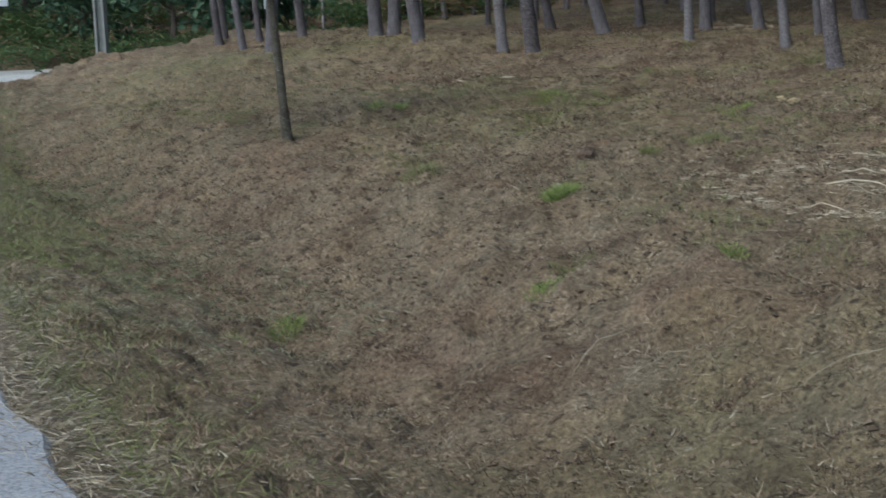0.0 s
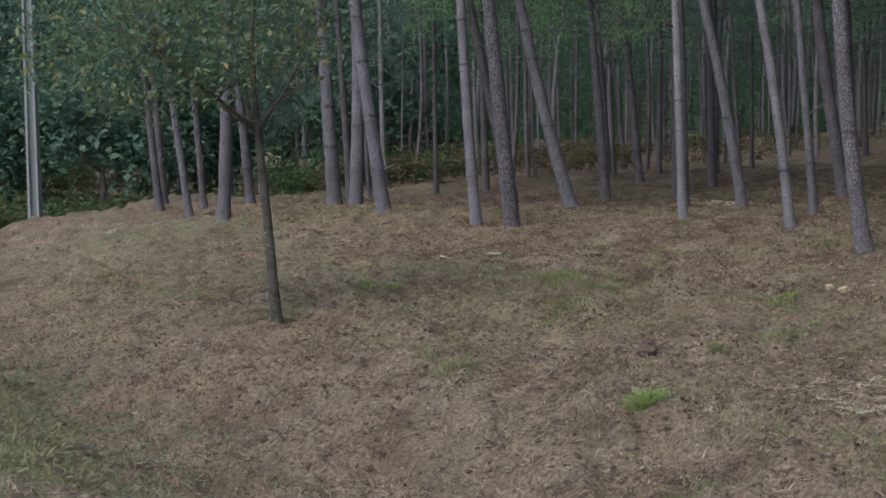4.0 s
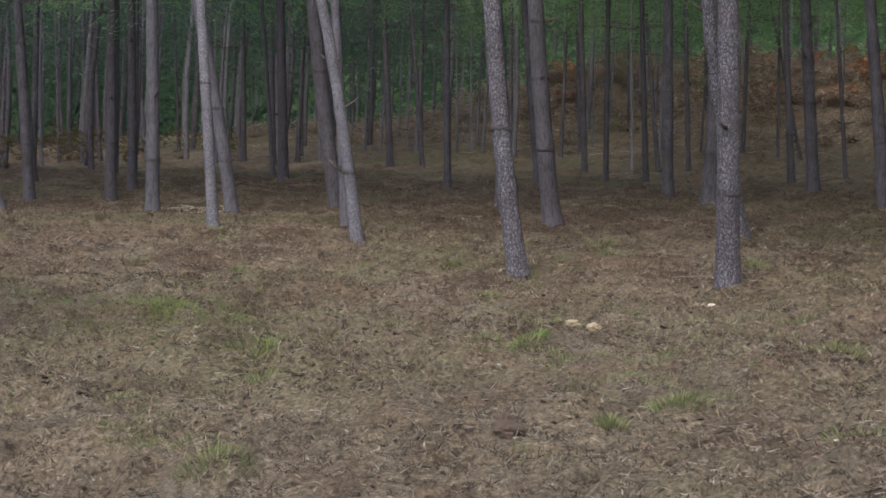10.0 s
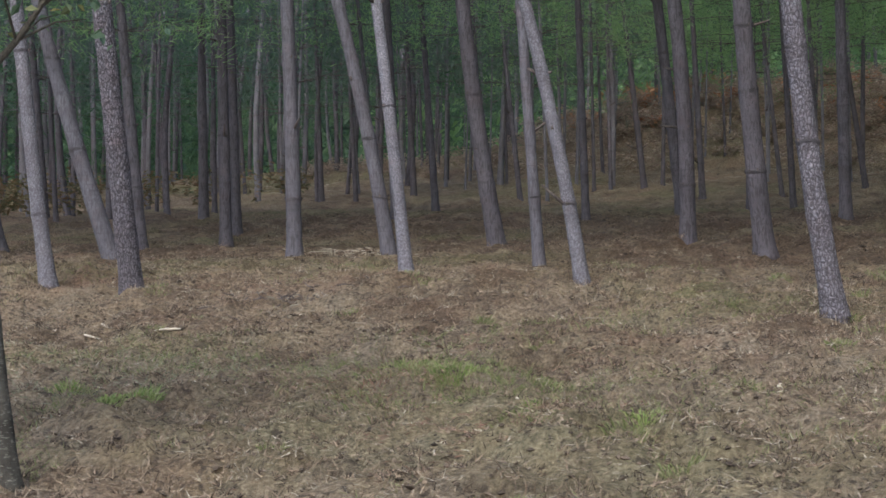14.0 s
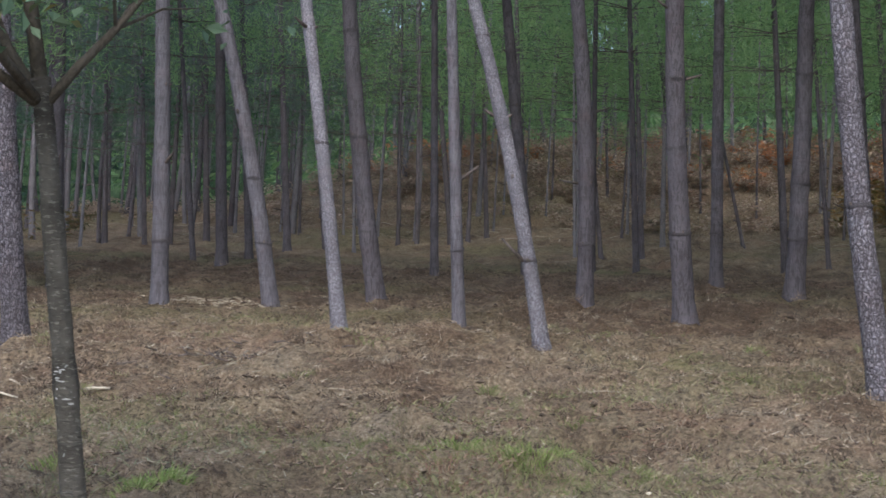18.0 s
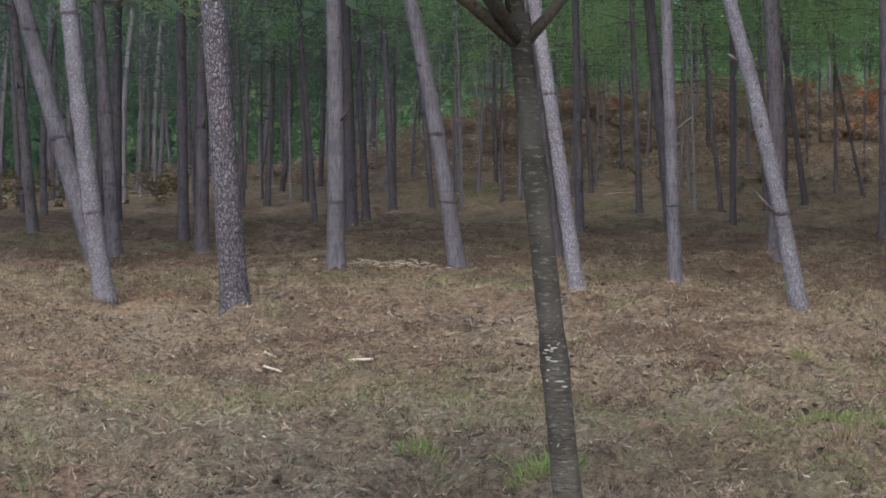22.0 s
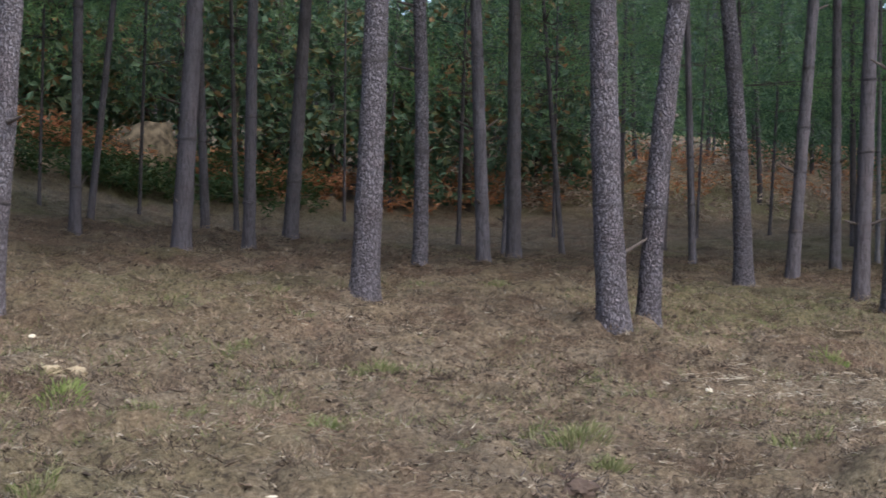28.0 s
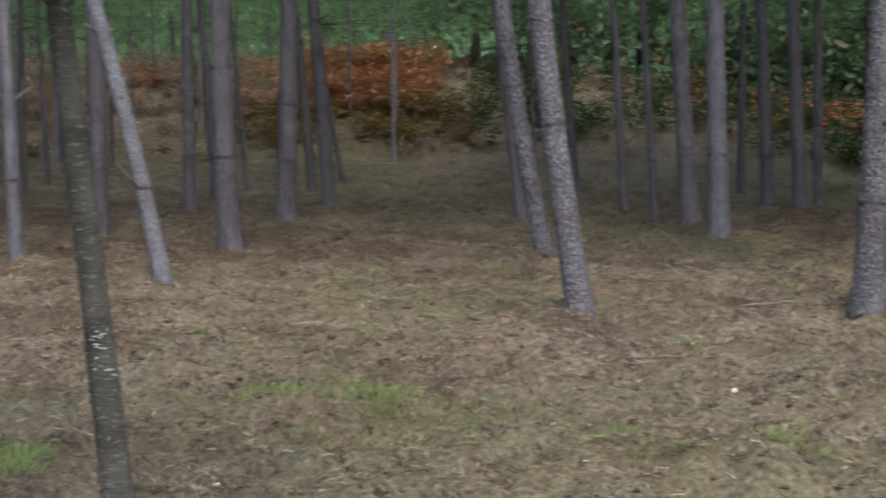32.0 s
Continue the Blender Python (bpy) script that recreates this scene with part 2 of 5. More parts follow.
def leaf_material(name, colours, rough=0.6, through_light=0.35):
    """Leaves, needles and stalks: each piece takes its own tint."""
    m, n, l, b = material(name, rough)
    geo = n.new("ShaderNodeNewGeometry")
    c = ramp(n, l, geo.outputs["Random Per Island"], [(i / max(1, len(colours) - 1), k) for i, k in enumerate(colours)])
    l.new(c, b.inputs["Base Color"])
    if through_light:
        tr, mx = n.new("ShaderNodeBsdfTranslucent"), n.new("ShaderNodeMixShader")
        l.new(c, tr.inputs["Color"])
        mx.inputs[0].default_value = through_light
        l.new(b.outputs[0], mx.inputs[1])
        l.new(tr.outputs[0], mx.inputs[2])
        l.new(mx.outputs[0], n["Material Output"].inputs["Surface"])
    return m


def lichen_bark():
    """Smooth young oak bark: olive brown, cross marks, pale lichen spots."""
    m, n, l, b = material("lichened_bark", .9)
    wide, flat = coords(n, l, (1, 1, 3.2)), coords(n, l)
    tone = ramp(n, l, noise_node(n, l, flat, 5, 5), [(.35, (.034, .030, .024)), (.65, (.085, .077, .064))])
    marks = ramp(n, l, noise_node(n, l, wide, 34, 3, .6), [(.58, (0, 0, 0)), (.64, (.75, .75, .75))])
    tone = mix(n, l, marks, tone, (.15, .145, .12))
    spots = ramp(n, l, noise_node(n, l, flat, 14, 4, .7), [(.69, (0, 0, 0)), (.73, (.7, .7, .7))])
    l.new(mix(n, l, spots, tone, (.36, .38, .37)), b.inputs["Base Color"])
    l.new(bump(n, l, noise_node(n, l, wide, 24, 5, .7), .9, .022), b.inputs["Normal"])
    return m


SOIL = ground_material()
ASPHALT = road_material("worn_asphalt", (.135, .14, .155), (.19, .195, .21))
CONCRETE = road_material("pale_lane", (.24, .24, .235), (.32, .32, .31))
PINE_BARK = bark_material("plated_bark", (.030, .025, .028), (.168, .150, .168), (.275, .256, .284), .46, 44.0, .032, .92, .02, .20, True)
SMOOTH_BARK = bark_material("young_bark", (.052, .045, .050), (.122, .113, .129), (.215, .204, .228), .15, 58.0, .018, .62, .40, .53)
# Darker copy of the bark; shade inside the wood is put into its colour.
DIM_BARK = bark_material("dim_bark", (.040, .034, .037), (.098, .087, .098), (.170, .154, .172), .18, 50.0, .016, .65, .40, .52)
SCALY_BARK = bark_material("scaly_bark", (.038, .031, .034), (.170, .154, .172), (.275, .258, .286), .48, 48.0, .026, .88, .02, .22, True)
WHITE_BARK = bark_material("whitish_bark", (.056, .049, .054), (.170, .160, .181), (.284, .272, .300), .45, 58.0, .020, .78, .01, .20, True)
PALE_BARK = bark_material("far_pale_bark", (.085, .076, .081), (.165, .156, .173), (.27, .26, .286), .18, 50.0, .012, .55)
SCAR = bark_material("branch_scar", (.034, .028, .030), (.090, .080, .087), (.150, .136, .148), .5, 60.0, .012, .6)
OAK_BARK = bark_material("young_oak_bark", (.040, .034, .026), (.085, .072, .054), (.150, .132, .105), .5, 42.0, .010, .6)
MID_PINE = leaf_material("dull_needles", [(.078, .112, .092), (.104, .144, .114), (.135, .180, .132)], .6, .55)
OAK_TRUNK = lichen_bark()
DEAD_BARK = bark_material("far_bark", (.025, .02, .018), (.11, .088, .078), (.20, .165, .15), .3, 40.0, .012, .7)
NEEDLES = leaf_material("pine_needles", [(.140, .245, .105), (.190, .315, .125), (.255, .385, .165), (.165, .275, .135)], .6, .6)
DARK_PINE = leaf_material("dark_needles", [(.035, .085, .042), (.055, .115, .056), (.080, .145, .070)])
BROWN_LITTER = leaf_material("brown_needles", [(.095, .066, .046), (.165, .118, .080), (.235, .172, .120), (.33, .26, .185)], .85, .1)
# Near-black crumbs: the shade between clumps of stubble, put into their colour.
DARK_CRUMB = leaf_material("shade_crumb", [(.028, .020, .015), (.05, .036, .027), (.075, .055, .04)], .95, .0)
DARK_LEAVES = leaf_material("broad_leaves", [(.040, .080, .055), (.066, .118, .078), (.10, .158, .098)])
OAK_LEAVES = leaf_material("oak_leaves", [(.060, .105, .065), (.090, .145, .085), (.130, .185, .110), (.070, .120, .078), (.110, .165, .100), (.20, .18, .06), (.085, .135, .085)])
HEDGE_LEAVES = leaf_material("hedge_leaves", [(.050, .098, .062), (.080, .140, .084), (.120, .190, .110), (.10, .135, .07), (.30, .15, .07)])
FERN_GREEN = leaf_material("green_fern", [(.034, .075, .030), (.058, .10, .036), (.10, .115, .042)])
FERN_DEAD = leaf_material("dead_bracken", [(.27, .115, .062), (.44, .195, .098), (.55, .29, .15), (.30, .18, .10), (.40, .17, .083)])
FERN_BROWN = leaf_material("withered_bracken", [(.23, .162, .128), (.33, .242, .188), (.43, .33, .262), (.22, .19, .13), (.53, .44, .36)])
FERN_DIM = leaf_material("dim_bracken", [(.085, .082, .040), (.13, .105, .052), (.17, .105, .058), (.065, .088, .042)])
FERN_OCHRE = leaf_material("yellow_bracken", [(.13, .115, .04), (.22, .16, .06), (.30, .20, .085), (.24, .13, .06), (.09, .12, .04)])
PALE_STRAW = leaf_material("pale_straw", [(.30, .245, .18), (.43, .365, .275), (.56, .50, .40), (.37, .305, .22)], .8, .15)
RED_LITTER = leaf_material("red_litter", [(.13, .078, .055), (.19, .115, .08), (.24, .16, .115)], .85, .1)
STRAW = leaf_material("dry_grass", [(.13, .10, .073), (.22, .18, .135), (.34, .29, .22), (.48, .43, .34), (.16, .12, .088), (.19, .175, .11)], .8, .15)
GRASS = leaf_material("fresh_grass", [(.13, .165, .058), (.175, .205, .080), (.24, .25, .115), (.34, .30, .18), (.16, .190, .072), (.30, .25, .15)], .6, .4)
BRIGHT_GRASS = leaf_material("bright_grass", [(.13, .195, .050), (.18, .25, .070), (.24, .30, .095), (.33, .33, .16), (.15, .215, .060)], .6, .4)
VERGE_GRASS = leaf_material("verge_grass", [(.13, .145, .085), (.19, .205, .125), (.27, .28, .19), (.15, .165, .09), (.36, .34, .25)], .7, .3)
DULL_GRASS = leaf_material("dull_grass", [(.12, .138, .052), (.17, .185, .075), (.25, .24, .125), (.14, .162, .058)], .7, .3)


# ---------------------------------------------------------------- building
def mesh_of(name, verts, faces, mat, smooth=False):
    me = bpy.data.meshes.new(name)
    me.from_pydata(verts if isinstance(verts, list) else verts.tolist(), [], faces if isinstance(faces, list) else faces.tolist())
    me.materials.append(mat)
    if smooth:
        me.polygons.foreach_set("use_smooth", [True] * len(me.polygons))
    me.update()
    return me


def child(name, me, parent, label=""):
    ob = new(name, me)
    ob.parent = parent
    return tagged(ob, label=label)


def tube(points, radii, sides=10, wobble=0.0, rng=None, cap=True):
    """A tapered limb along a line of points: vertices and faces."""
    verts, faces = [], []
    n = len(points)
    for i in range(n):
        a, b = points[max(i - 1, 0)], points[min(i + 1, n - 1)]
        t = (Vector(b) - Vector(a)).normalized()
        side = t.cross(Vector((0, 1, 0)) if abs(t.y) < .9 else Vector((1, 0, 0))).normalized()
        up = side.cross(t)
        for k in range(sides):
            ang = 2 * math.pi * k / sides
            r = radii[i] * (1 + (wobble * (rng.random() - .5) if rng else 0))
            verts.append(tuple(Vector(points[i]) + (side * math.cos(ang) + up * math.sin(ang)) * r))
    for i in range(n - 1):
        for k in range(sides):
            k2 = (k + 1) % sides
            faces.append((i * sides + k, i * sides + k2, (i + 1) * sides + k2, (i + 1) * sides + k))
    if cap:
        faces.append(tuple(range((n - 1) * sides, n * sides)))
        faces.append(tuple(range(sides - 1, -1, -1)))
    return verts, faces


def join(chunks):
    verts, faces = [], []
    for v, f in chunks:
        o = len(verts)
        verts.extend(v)
        faces.extend(tuple(i + o for i in face) for face in f)
    return verts, faces


def blades(centres, directions, length, width, rng, bend=0.25):
    """Thin pointed blades, three triangles each as one strip, as arrays."""
    c, t = np.asarray(centres, float), np.asarray(directions, float)
    t = t / np.linalg.norm(t, axis=1, keepdims=True)
    rnd = rng.normal(size=t.shape)
    side = np.cross(t, rnd)
    side /= np.linalg.norm(side, axis=1, keepdims=True) + 1e-9
    length, width = np.broadcast_to(length, len(c))[:, None], np.broadcast_to(width, len(c))[:, None]
    drop = np.array([0, 0, -1.0]) * bend * length
    mid = c + t * length * .55
    tip = c + t * length + drop
    v = np.stack([c - side * width * .5, c + side * width * .5, mid + side * width * .42, mid - side * width * .42, tip], 1).reshape(-1, 3)
    o = 5 * np.arange(len(c))[:, None]
    quads = (o + np.array([0, 1, 2, 3])).tolist()
    tris = (o + np.array([3, 2, 4])).tolist()
    return v, [tuple(q) for q in quads] + [tuple(q) for q in tris]


def slivers(centres, directions, length, width, rng):
    """Single pointed slivers, one triangle each, for needles and stubble too small to show a bend."""
    c, t = np.asarray(centres, float), np.asarray(directions, float)
    t = t / np.linalg.norm(t, axis=1, keepdims=True)
    side = np.cross(t, rng.normal(size=t.shape))
    side /= np.linalg.norm(side, axis=1, keepdims=True) + 1e-9
    length, width = np.broadcast_to(length, len(c))[:, None], np.broadcast_to(width, len(c))[:, None]
    v = np.stack([c - side * width * .5, c + side * width * .5, c + t * length], 1).reshape(-1, 3)
    return v, (3 * np.arange(len(c))[:, None] + np.array([0, 1, 2]))


def leaf_quads(centres, size, rng, flat=0.5, aspect=.62):
    """Loose leaves: small folded diamonds at random tilts."""
    c = np.asarray(centres, float)
    k = len(c)
    nrm = rng.normal(size=(k, 3))
    nrm[:, 2] = np.abs(nrm[:, 2]) + flat
    nrm /= np.linalg.norm(nrm, axis=1, keepdims=True)
    a = np.cross(nrm, rng.normal(size=(k, 3)))
    a /= np.linalg.norm(a, axis=1, keepdims=True) + 1e-9
    b = np.cross(nrm, a)
    size = (np.broadcast_to(size, k) * rng.uniform(.65, 1.35, k))[:, None]
    v = np.stack([c - a * size * .5, c + b * size * .5 * aspect + nrm * size * .12, c + a * size * .5, c - b * size * .5 * aspect + nrm * size * .12], 1).reshape(-1, 3)
    o = 4 * np.arange(k)[:, None]
    return v, [tuple(q) for q in (o + np.array([0, 1, 2, 3])).tolist()]


# ---------------------------------------------------------------- setting: ground, road, lane
def spread(a, b, step, far, grow=1.18):
    """Grid lines: even between a and b, then ever wider out to far."""
    mid = list(np.arange(a, b, step))
    lo, hi, k = [], [], step
    x = a
    while x > -far:
        k *= grow
        x -= k
        lo.append(x)
    x, k = mid[-1], step
    while x < far:
        k *= grow
        x += k
        hi.append(x)
    return np.array(lo[::-1] + mid + hi)


def grade(a, b, step, lo, hi, coarse, far):
    """Grid lines: fine between a and b, coarser out to lo and hi, then ever wider."""
    mid = list(np.arange(a, b, step))
    up, k = [mid[-1]], step
    while up[-1] < far:
        k = min(k * 1.06, coarse) if up[-1] < hi else k * 1.2
        up.append(up[-1] + k)
    down, k = [a], step
    while down[-1] > -far:
        k = min(k * 1.06, coarse) if down[-1] > lo else k * 1.2
        down.append(down[-1] - k)
    return np.array(down[:0:-1] + mid + up[1:])


def build_ground():
    sv, dv = grade(-9, 21, .066, -34, 40, .32, 1500), grade(.6, 12.5, .058, .6, 46, .30, 1500)
    S, D = np.meshgrid(sv, dv, indexing="ij")
    x, y = S * UX + D * NX, S * UY + D * NY
    z = ground_z(x, y) + relief(x, y)
    z = z - .06 * ease(.78, .6, D - road_drift(S)) * ease(-3.3, -3.0, D) - .05 * (lane_side(S, D) > .97)
    v = np.stack([x, y, z], -1).reshape(-1, 3)
    ns, nd = len(sv), len(dv)
    i = (np.arange(ns - 1)[:, None] * nd + np.arange(nd - 1)[None, :]).ravel()
    f = np.stack([i, i + nd, i + nd + 1, i + 1], 1)
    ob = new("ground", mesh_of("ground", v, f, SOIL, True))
    tagged(ob, "mown brown forest floor of dry grass, needles and bare soil", "ground", kind="structure")


def build_road():
    sv, dv = spread(-12, 40, .11, 900, 1.3), np.array([-3.1, -2.2, -1.2, -.3, .3, .6, .765, .80])
    v = []
    for s in sv:
        wander = .03 * (value_noise(s, 0.0, .25, 2) - .5) + .06 * (value_noise(s, 0.0, .7, 4) - .5) + .06 * (value_noise(s, 3.0, 2.6, 8) - .5)
        for k, d in enumerate(dv):
            x, y = place(s, d + float(road_drift(s)) + (wander if k >= 5 else 0))
            v.append((x, y, float(ground_z(*place(s, min(d, .5) + float(road_drift(s))))) + .006 - (.03 if k == 7 else 0) + .03 * max(0.0, 1 - ((d + 1.2) / 1.95) ** 2)))
    nd = len(dv)
    f = [(i * nd + j, (i + 1) * nd + j, (i + 1) * nd + j + 1, i * nd + j + 1) for i in range(len(sv) - 1) for j in range(nd - 1)]
    tagged(new("road", mesh_of("road", v, f, ASPHALT)), "worn pale grey asphalt road with a ragged grass edge", "road", kind="structure")
    v, f = [], []
    for i, t in enumerate(np.linspace(-1.5, 22, 40)):
        cs, cd = 25.5 + t * .60, 1.0 + t * .80
        for k, w in enumerate((-2.55, -2.45, 0, 2.45, 2.55)):
            x, y = place(cs + w * .80, cd - w * .60)
            v.append((x, y, -1.14 + .02 + (-.1 if k in (0, 4) else 0)))
        if i:
            f += [((i - 1) * 5 + k, i * 5 + k, i * 5 + k + 1, (i - 1) * 5 + k + 1) for k in range(4)]
    tagged(new("side_lane", mesh_of("side_lane", v, f, CONCRETE, True)), "pale concrete lane that leaves the road behind the bank", "lane", kind="structure")


build_ground()
build_road()


# ---------------------------------------------------------------- pines
def crown_mesh(seed, height, width, base, whorls, tufts, mat=None):
    """Whorls of drooping boughs with bunches of needles; the origin is at the tree's foot."""
    rng = np.random.default_rng(seed)
    r = random.Random(seed)
    wood, cen, way, ln = [], [], [], []
    for w in range(whorls):
        u = w / max(1, whorls - 1)
        z = base + (height - base) * u
        reach = width * (1 - u) ** .7 * (.75 + .5 * r.random()) + .18
        for k in range(5):
            if r.random() < .12:
                continue
            a = 2 * math.pi * (k + r.random() * .7) / 5
            lift = .15 + .5 * u
            pts = [(math.cos(a) * reach * q, math.sin(a) * reach * q, z + reach * (lift * q - .22 * q * q)) for q in (0, .35, .7, 1)]
            wood.append(tube(pts, [.009, .006, .004, .002], 4))
            for _ in range(tufts):
                q = .25 + .75 * r.random() ** .7
                c = np.array([math.cos(a) * reach * q, math.sin(a) * reach * q, z + reach * (lift * q - .22 * q * q)]) + rng.normal(size=3) * .16 * (.4 + q)
                k2 = 24
                cen.append(np.repeat(c[None], k2, 0) + rng.normal(size=(k2, 3)) * .10)
                dirs = rng.normal(size=(k2, 3)) + np.array([math.cos(a), math.sin(a), .55])
                way.append(dirs)
    wv, wf = join(wood)
    cen, way = np.concatenate(cen), np.concatenate(way)
    v, f = slivers(cen, way, rng.uniform(.09, .17, len(cen)), .014, rng)
    boughs = mesh_of("branchwork", wv, wf, DEAD_BARK)
    return boughs, mesh_of("foliage", v, f, mat or NEEDLES)


def ring_mesh():
    """The knotted collar that a whorl of lost branches leaves round a trunk."""
    r = random.Random(2)
    v, f, n = [], [], 16
    for k in range(n):
        a = 2 * math.pi * k / n
        w, out = .10 + .16 * r.random(), 1.0 + .10 * r.random()
        for z, q in ((-w - .1, .93), (-w * .4, out), (w * .4, out), (w + .1, .93)):
            v.append((math.cos(a) * q, math.sin(a) * q, z + .05 * math.sin(a * 2)))
    for k in range(n):
        k2 = (k + 1) % n
        f += [(k * 4 + j, k2 * 4 + j, k2 * 4 + j + 1, k * 4 + j + 1) for j in range(3)]
    return mesh_of("whorl_scar", v, f, SCAR, True)


STUB = mesh_of("dead_stub", *tube([(0, 0, 0), (.03, 0, .002), (.06, 0, .008)], [.017, .013, .007], 6), DEAD_BARK, True)
RING = ring_mesh()
TALL = [crown_mesh(10 + i, 5.2, 2.0, 0.0, 9, 6) for i in range(4)]
LOW = [crown_mesh(20 + i, 4.6, 1.7, 0.0, 9, 8) for i in range(4)]
THIN = [crown_mesh(30 + i, 4.6, 1.5, 0.0, 8, 2) for i in range(3)]
DULL_LOW = [crown_mesh(20 + i, 4.6, 1.6, 0.0, 9, 6, MID_PINE) for i in range(3)]
DULL_THIN = [crown_mesh(30 + i, 4.6, 1.4, 0.0, 8, 2, MID_PINE) for i in range(3)]
PINE_COUNT = [0]


def pine(x, y, width, lean_x=0.0, lean_y=0.0, bow_x=0.0, bow_y=0.0, kind="tall", bark="dim"):
    """One pine: a bowed trunk with whorl scars and dead stubs, and its crown high up."""
    PINE_COUNT[0] += 1
    i = PINE_COUNT[0]
    r = random.Random(100 + i)
    z0 = float(ground_z(x, y)) - .06
    width *= {"tall": .97, "low": .74, "far": .62}[kind]
    bare = {"tall": r.uniform(4.6, 6.2), "low": r.uniform(2.6, 3.8), "far": r.uniform(2.0, 3.2)}[kind]
    top = bare + 4.6

    def axis(h):
        g = min(h, 3.2)
        ease_out = (h - g) * .55
        return (x + lean_x * h + .2 * bow_x * g * g + .4 * bow_x * g * ease_out * .3, y + lean_y * h + .2 * bow_y * g * g + .4 * bow_y * g * ease_out * .3, z0 + h)

    root = new("pine_tree")
    root.location = (x, y, z0)
    tagged(root, {"tall": "slender grey-barked pine with a bare bowed trunk", "low": "young pine with a thin trunk and green boughs",
                  "far": "thin distant pine on the wooded slope"}[kind], "tree", "pines of the plantation")
    hs = [0, .06, .14, .25, .4]
    while hs[-1] < 4.2:
        hs.append(hs[-1] + .155)
    while hs[-1] < top:
        hs.append(hs[-1] + .75)
    R = width / 2
    scar = .5 + r.random() * .3
    pts, rad = [], []
    next_scar = .45 + r.random() * .4
    stubs = []
    for h in hs:
        px, py, pz = axis(h)
        pts.append((px - x, py - y, pz - z0))
        q = R * (1 - .72 * h / (top + .6)) * (1 + .42 * math.exp(-h / .13))
        if h > next_scar and h < 4.3:
            q *= 1.06
            stubs.append((h, q))
            next_scar += scar * (.85 + .3 * r.random())
        rad.append(q)
    v, f = tube(pts, rad, 14 if width > .15 else 10, .07, r)
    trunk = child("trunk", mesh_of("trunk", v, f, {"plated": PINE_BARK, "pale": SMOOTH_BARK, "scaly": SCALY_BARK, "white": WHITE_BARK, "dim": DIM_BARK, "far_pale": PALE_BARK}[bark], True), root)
    for h, q in stubs:
        px, py, pz = axis(h)
        if r.random() < (.3 if bark == "plated" else .55):
            ring = child("whorl_scar", RING, root)
            tall = q * r.uniform(.7, 1.5)
            ring.matrix_basis = pose(px - x, py - y, pz - z0, r.uniform(-7, 7), r.uniform(-7, 7), r.random() * 360) @ Matrix.Diagonal((q * 1.0, q * 1.0, tall, 1))
        for k in range(r.choice((0, 1, 1, 2, 3))):
            a = r.random() * 360
            n = r.uniform(.3, .8) if r.random() < .85 else r.uniform(1.5, 4.5)
            ob = child("dead_stub", STUB, root)
            ob.matrix_basis = pose(px - x, py - y, pz - z0, 0, 0, a) @ pose(q * .8, 0, 0, 0, -r.uniform(5, 40), 0) @ Matrix.Diagonal((n, 1, 1, 1))
    dull = x * UX + y * UY > 20.5
    boughs, needles = r.choice({"tall": TALL, "low": DULL_LOW if dull else LOW, "far": DULL_THIN if dull else THIN}[kind])
    px, py, pz = axis(bare)
    turn = pose(px - x, py - y, bare, 0, 0, r.random() * 360)
    for name, me in (("branchwork", boughs), ("foliage", needles)):
        ob = tagged(child(name, me, root), kind="stuff")
        ob.matrix_basis = turn @ Matrix.Diagonal((1, 1, r.uniform(.9, 1.15), 1))
    return root


pine(-5.78, 16.61, 0.208, -0.125, -0.125, 0.031, 0.000, "tall", "pale")
pine(-4.05, 15.97, 0.157, -0.175, 0.140, 0.048, -0.026, "tall", "white")
pine(-3.09, 15.00, 0.208, -0.111, -0.055, 0.020, -0.019, "tall", "plated")
pine(-4.26, 20.15, 0.290, -0.355, 0.017, 0.075, 0.064, "low", "pale")
pine(-2.01, 18.81, 0.181, -0.021, -0.039, -0.027, 0.053, "tall", "pale")
pine(-0.70, 14.56, 0.118, -0.112, 0.186, -0.022, 0.078, "tall", "white")
pine(-0.94, 18.16, 0.163, -0.150, -0.039, -0.104, 0.069, "tall", "pale")
pine(0.25, 19.30, 0.205, -0.186, -0.034, 0.061, -0.019, "tall", "dim")
pine(0.52, 16.14, 0.116, -0.083, -0.062, 0.000, -0.013, "tall", "pale")
pine(0.74, 13.98, 0.124, -0.146, 0.155, -0.102, 0.068, "tall", "white")
pine(2.29, 18.60, 0.185, -0.014, -0.084, -0.117, 0.000, "tall", "dim")
pine(2.79, 16.84, 0.211, -0.157, -0.124, 0.053, -0.035, "tall", "dim")
pine(2.12, 11.20, 0.162, -0.179, 0.048, 0.098, 0.008, "tall", "scaly")
pine(5.01, 19.68, 0.231, 0.018, -0.013, -0.025, 0.013, "tall", "dim")
pine(7.20, 15.11, 0.209, -0.047, 0.012, 0.023, -0.025, "tall", "pale")
pine(8.13, 16.47, 0.206, -0.083, 0.020, 0.009, -0.014, "tall", "dim")
pine(3.58, 10.28, 0.180, -0.059, -0.127, -0.011, 0.014, "tall", "scaly")
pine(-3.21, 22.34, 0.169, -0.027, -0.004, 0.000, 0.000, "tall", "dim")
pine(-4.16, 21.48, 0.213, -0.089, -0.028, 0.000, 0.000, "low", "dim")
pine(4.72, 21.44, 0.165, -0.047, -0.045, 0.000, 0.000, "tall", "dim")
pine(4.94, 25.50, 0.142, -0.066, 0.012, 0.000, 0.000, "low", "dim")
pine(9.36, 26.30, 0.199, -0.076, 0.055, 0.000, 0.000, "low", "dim")
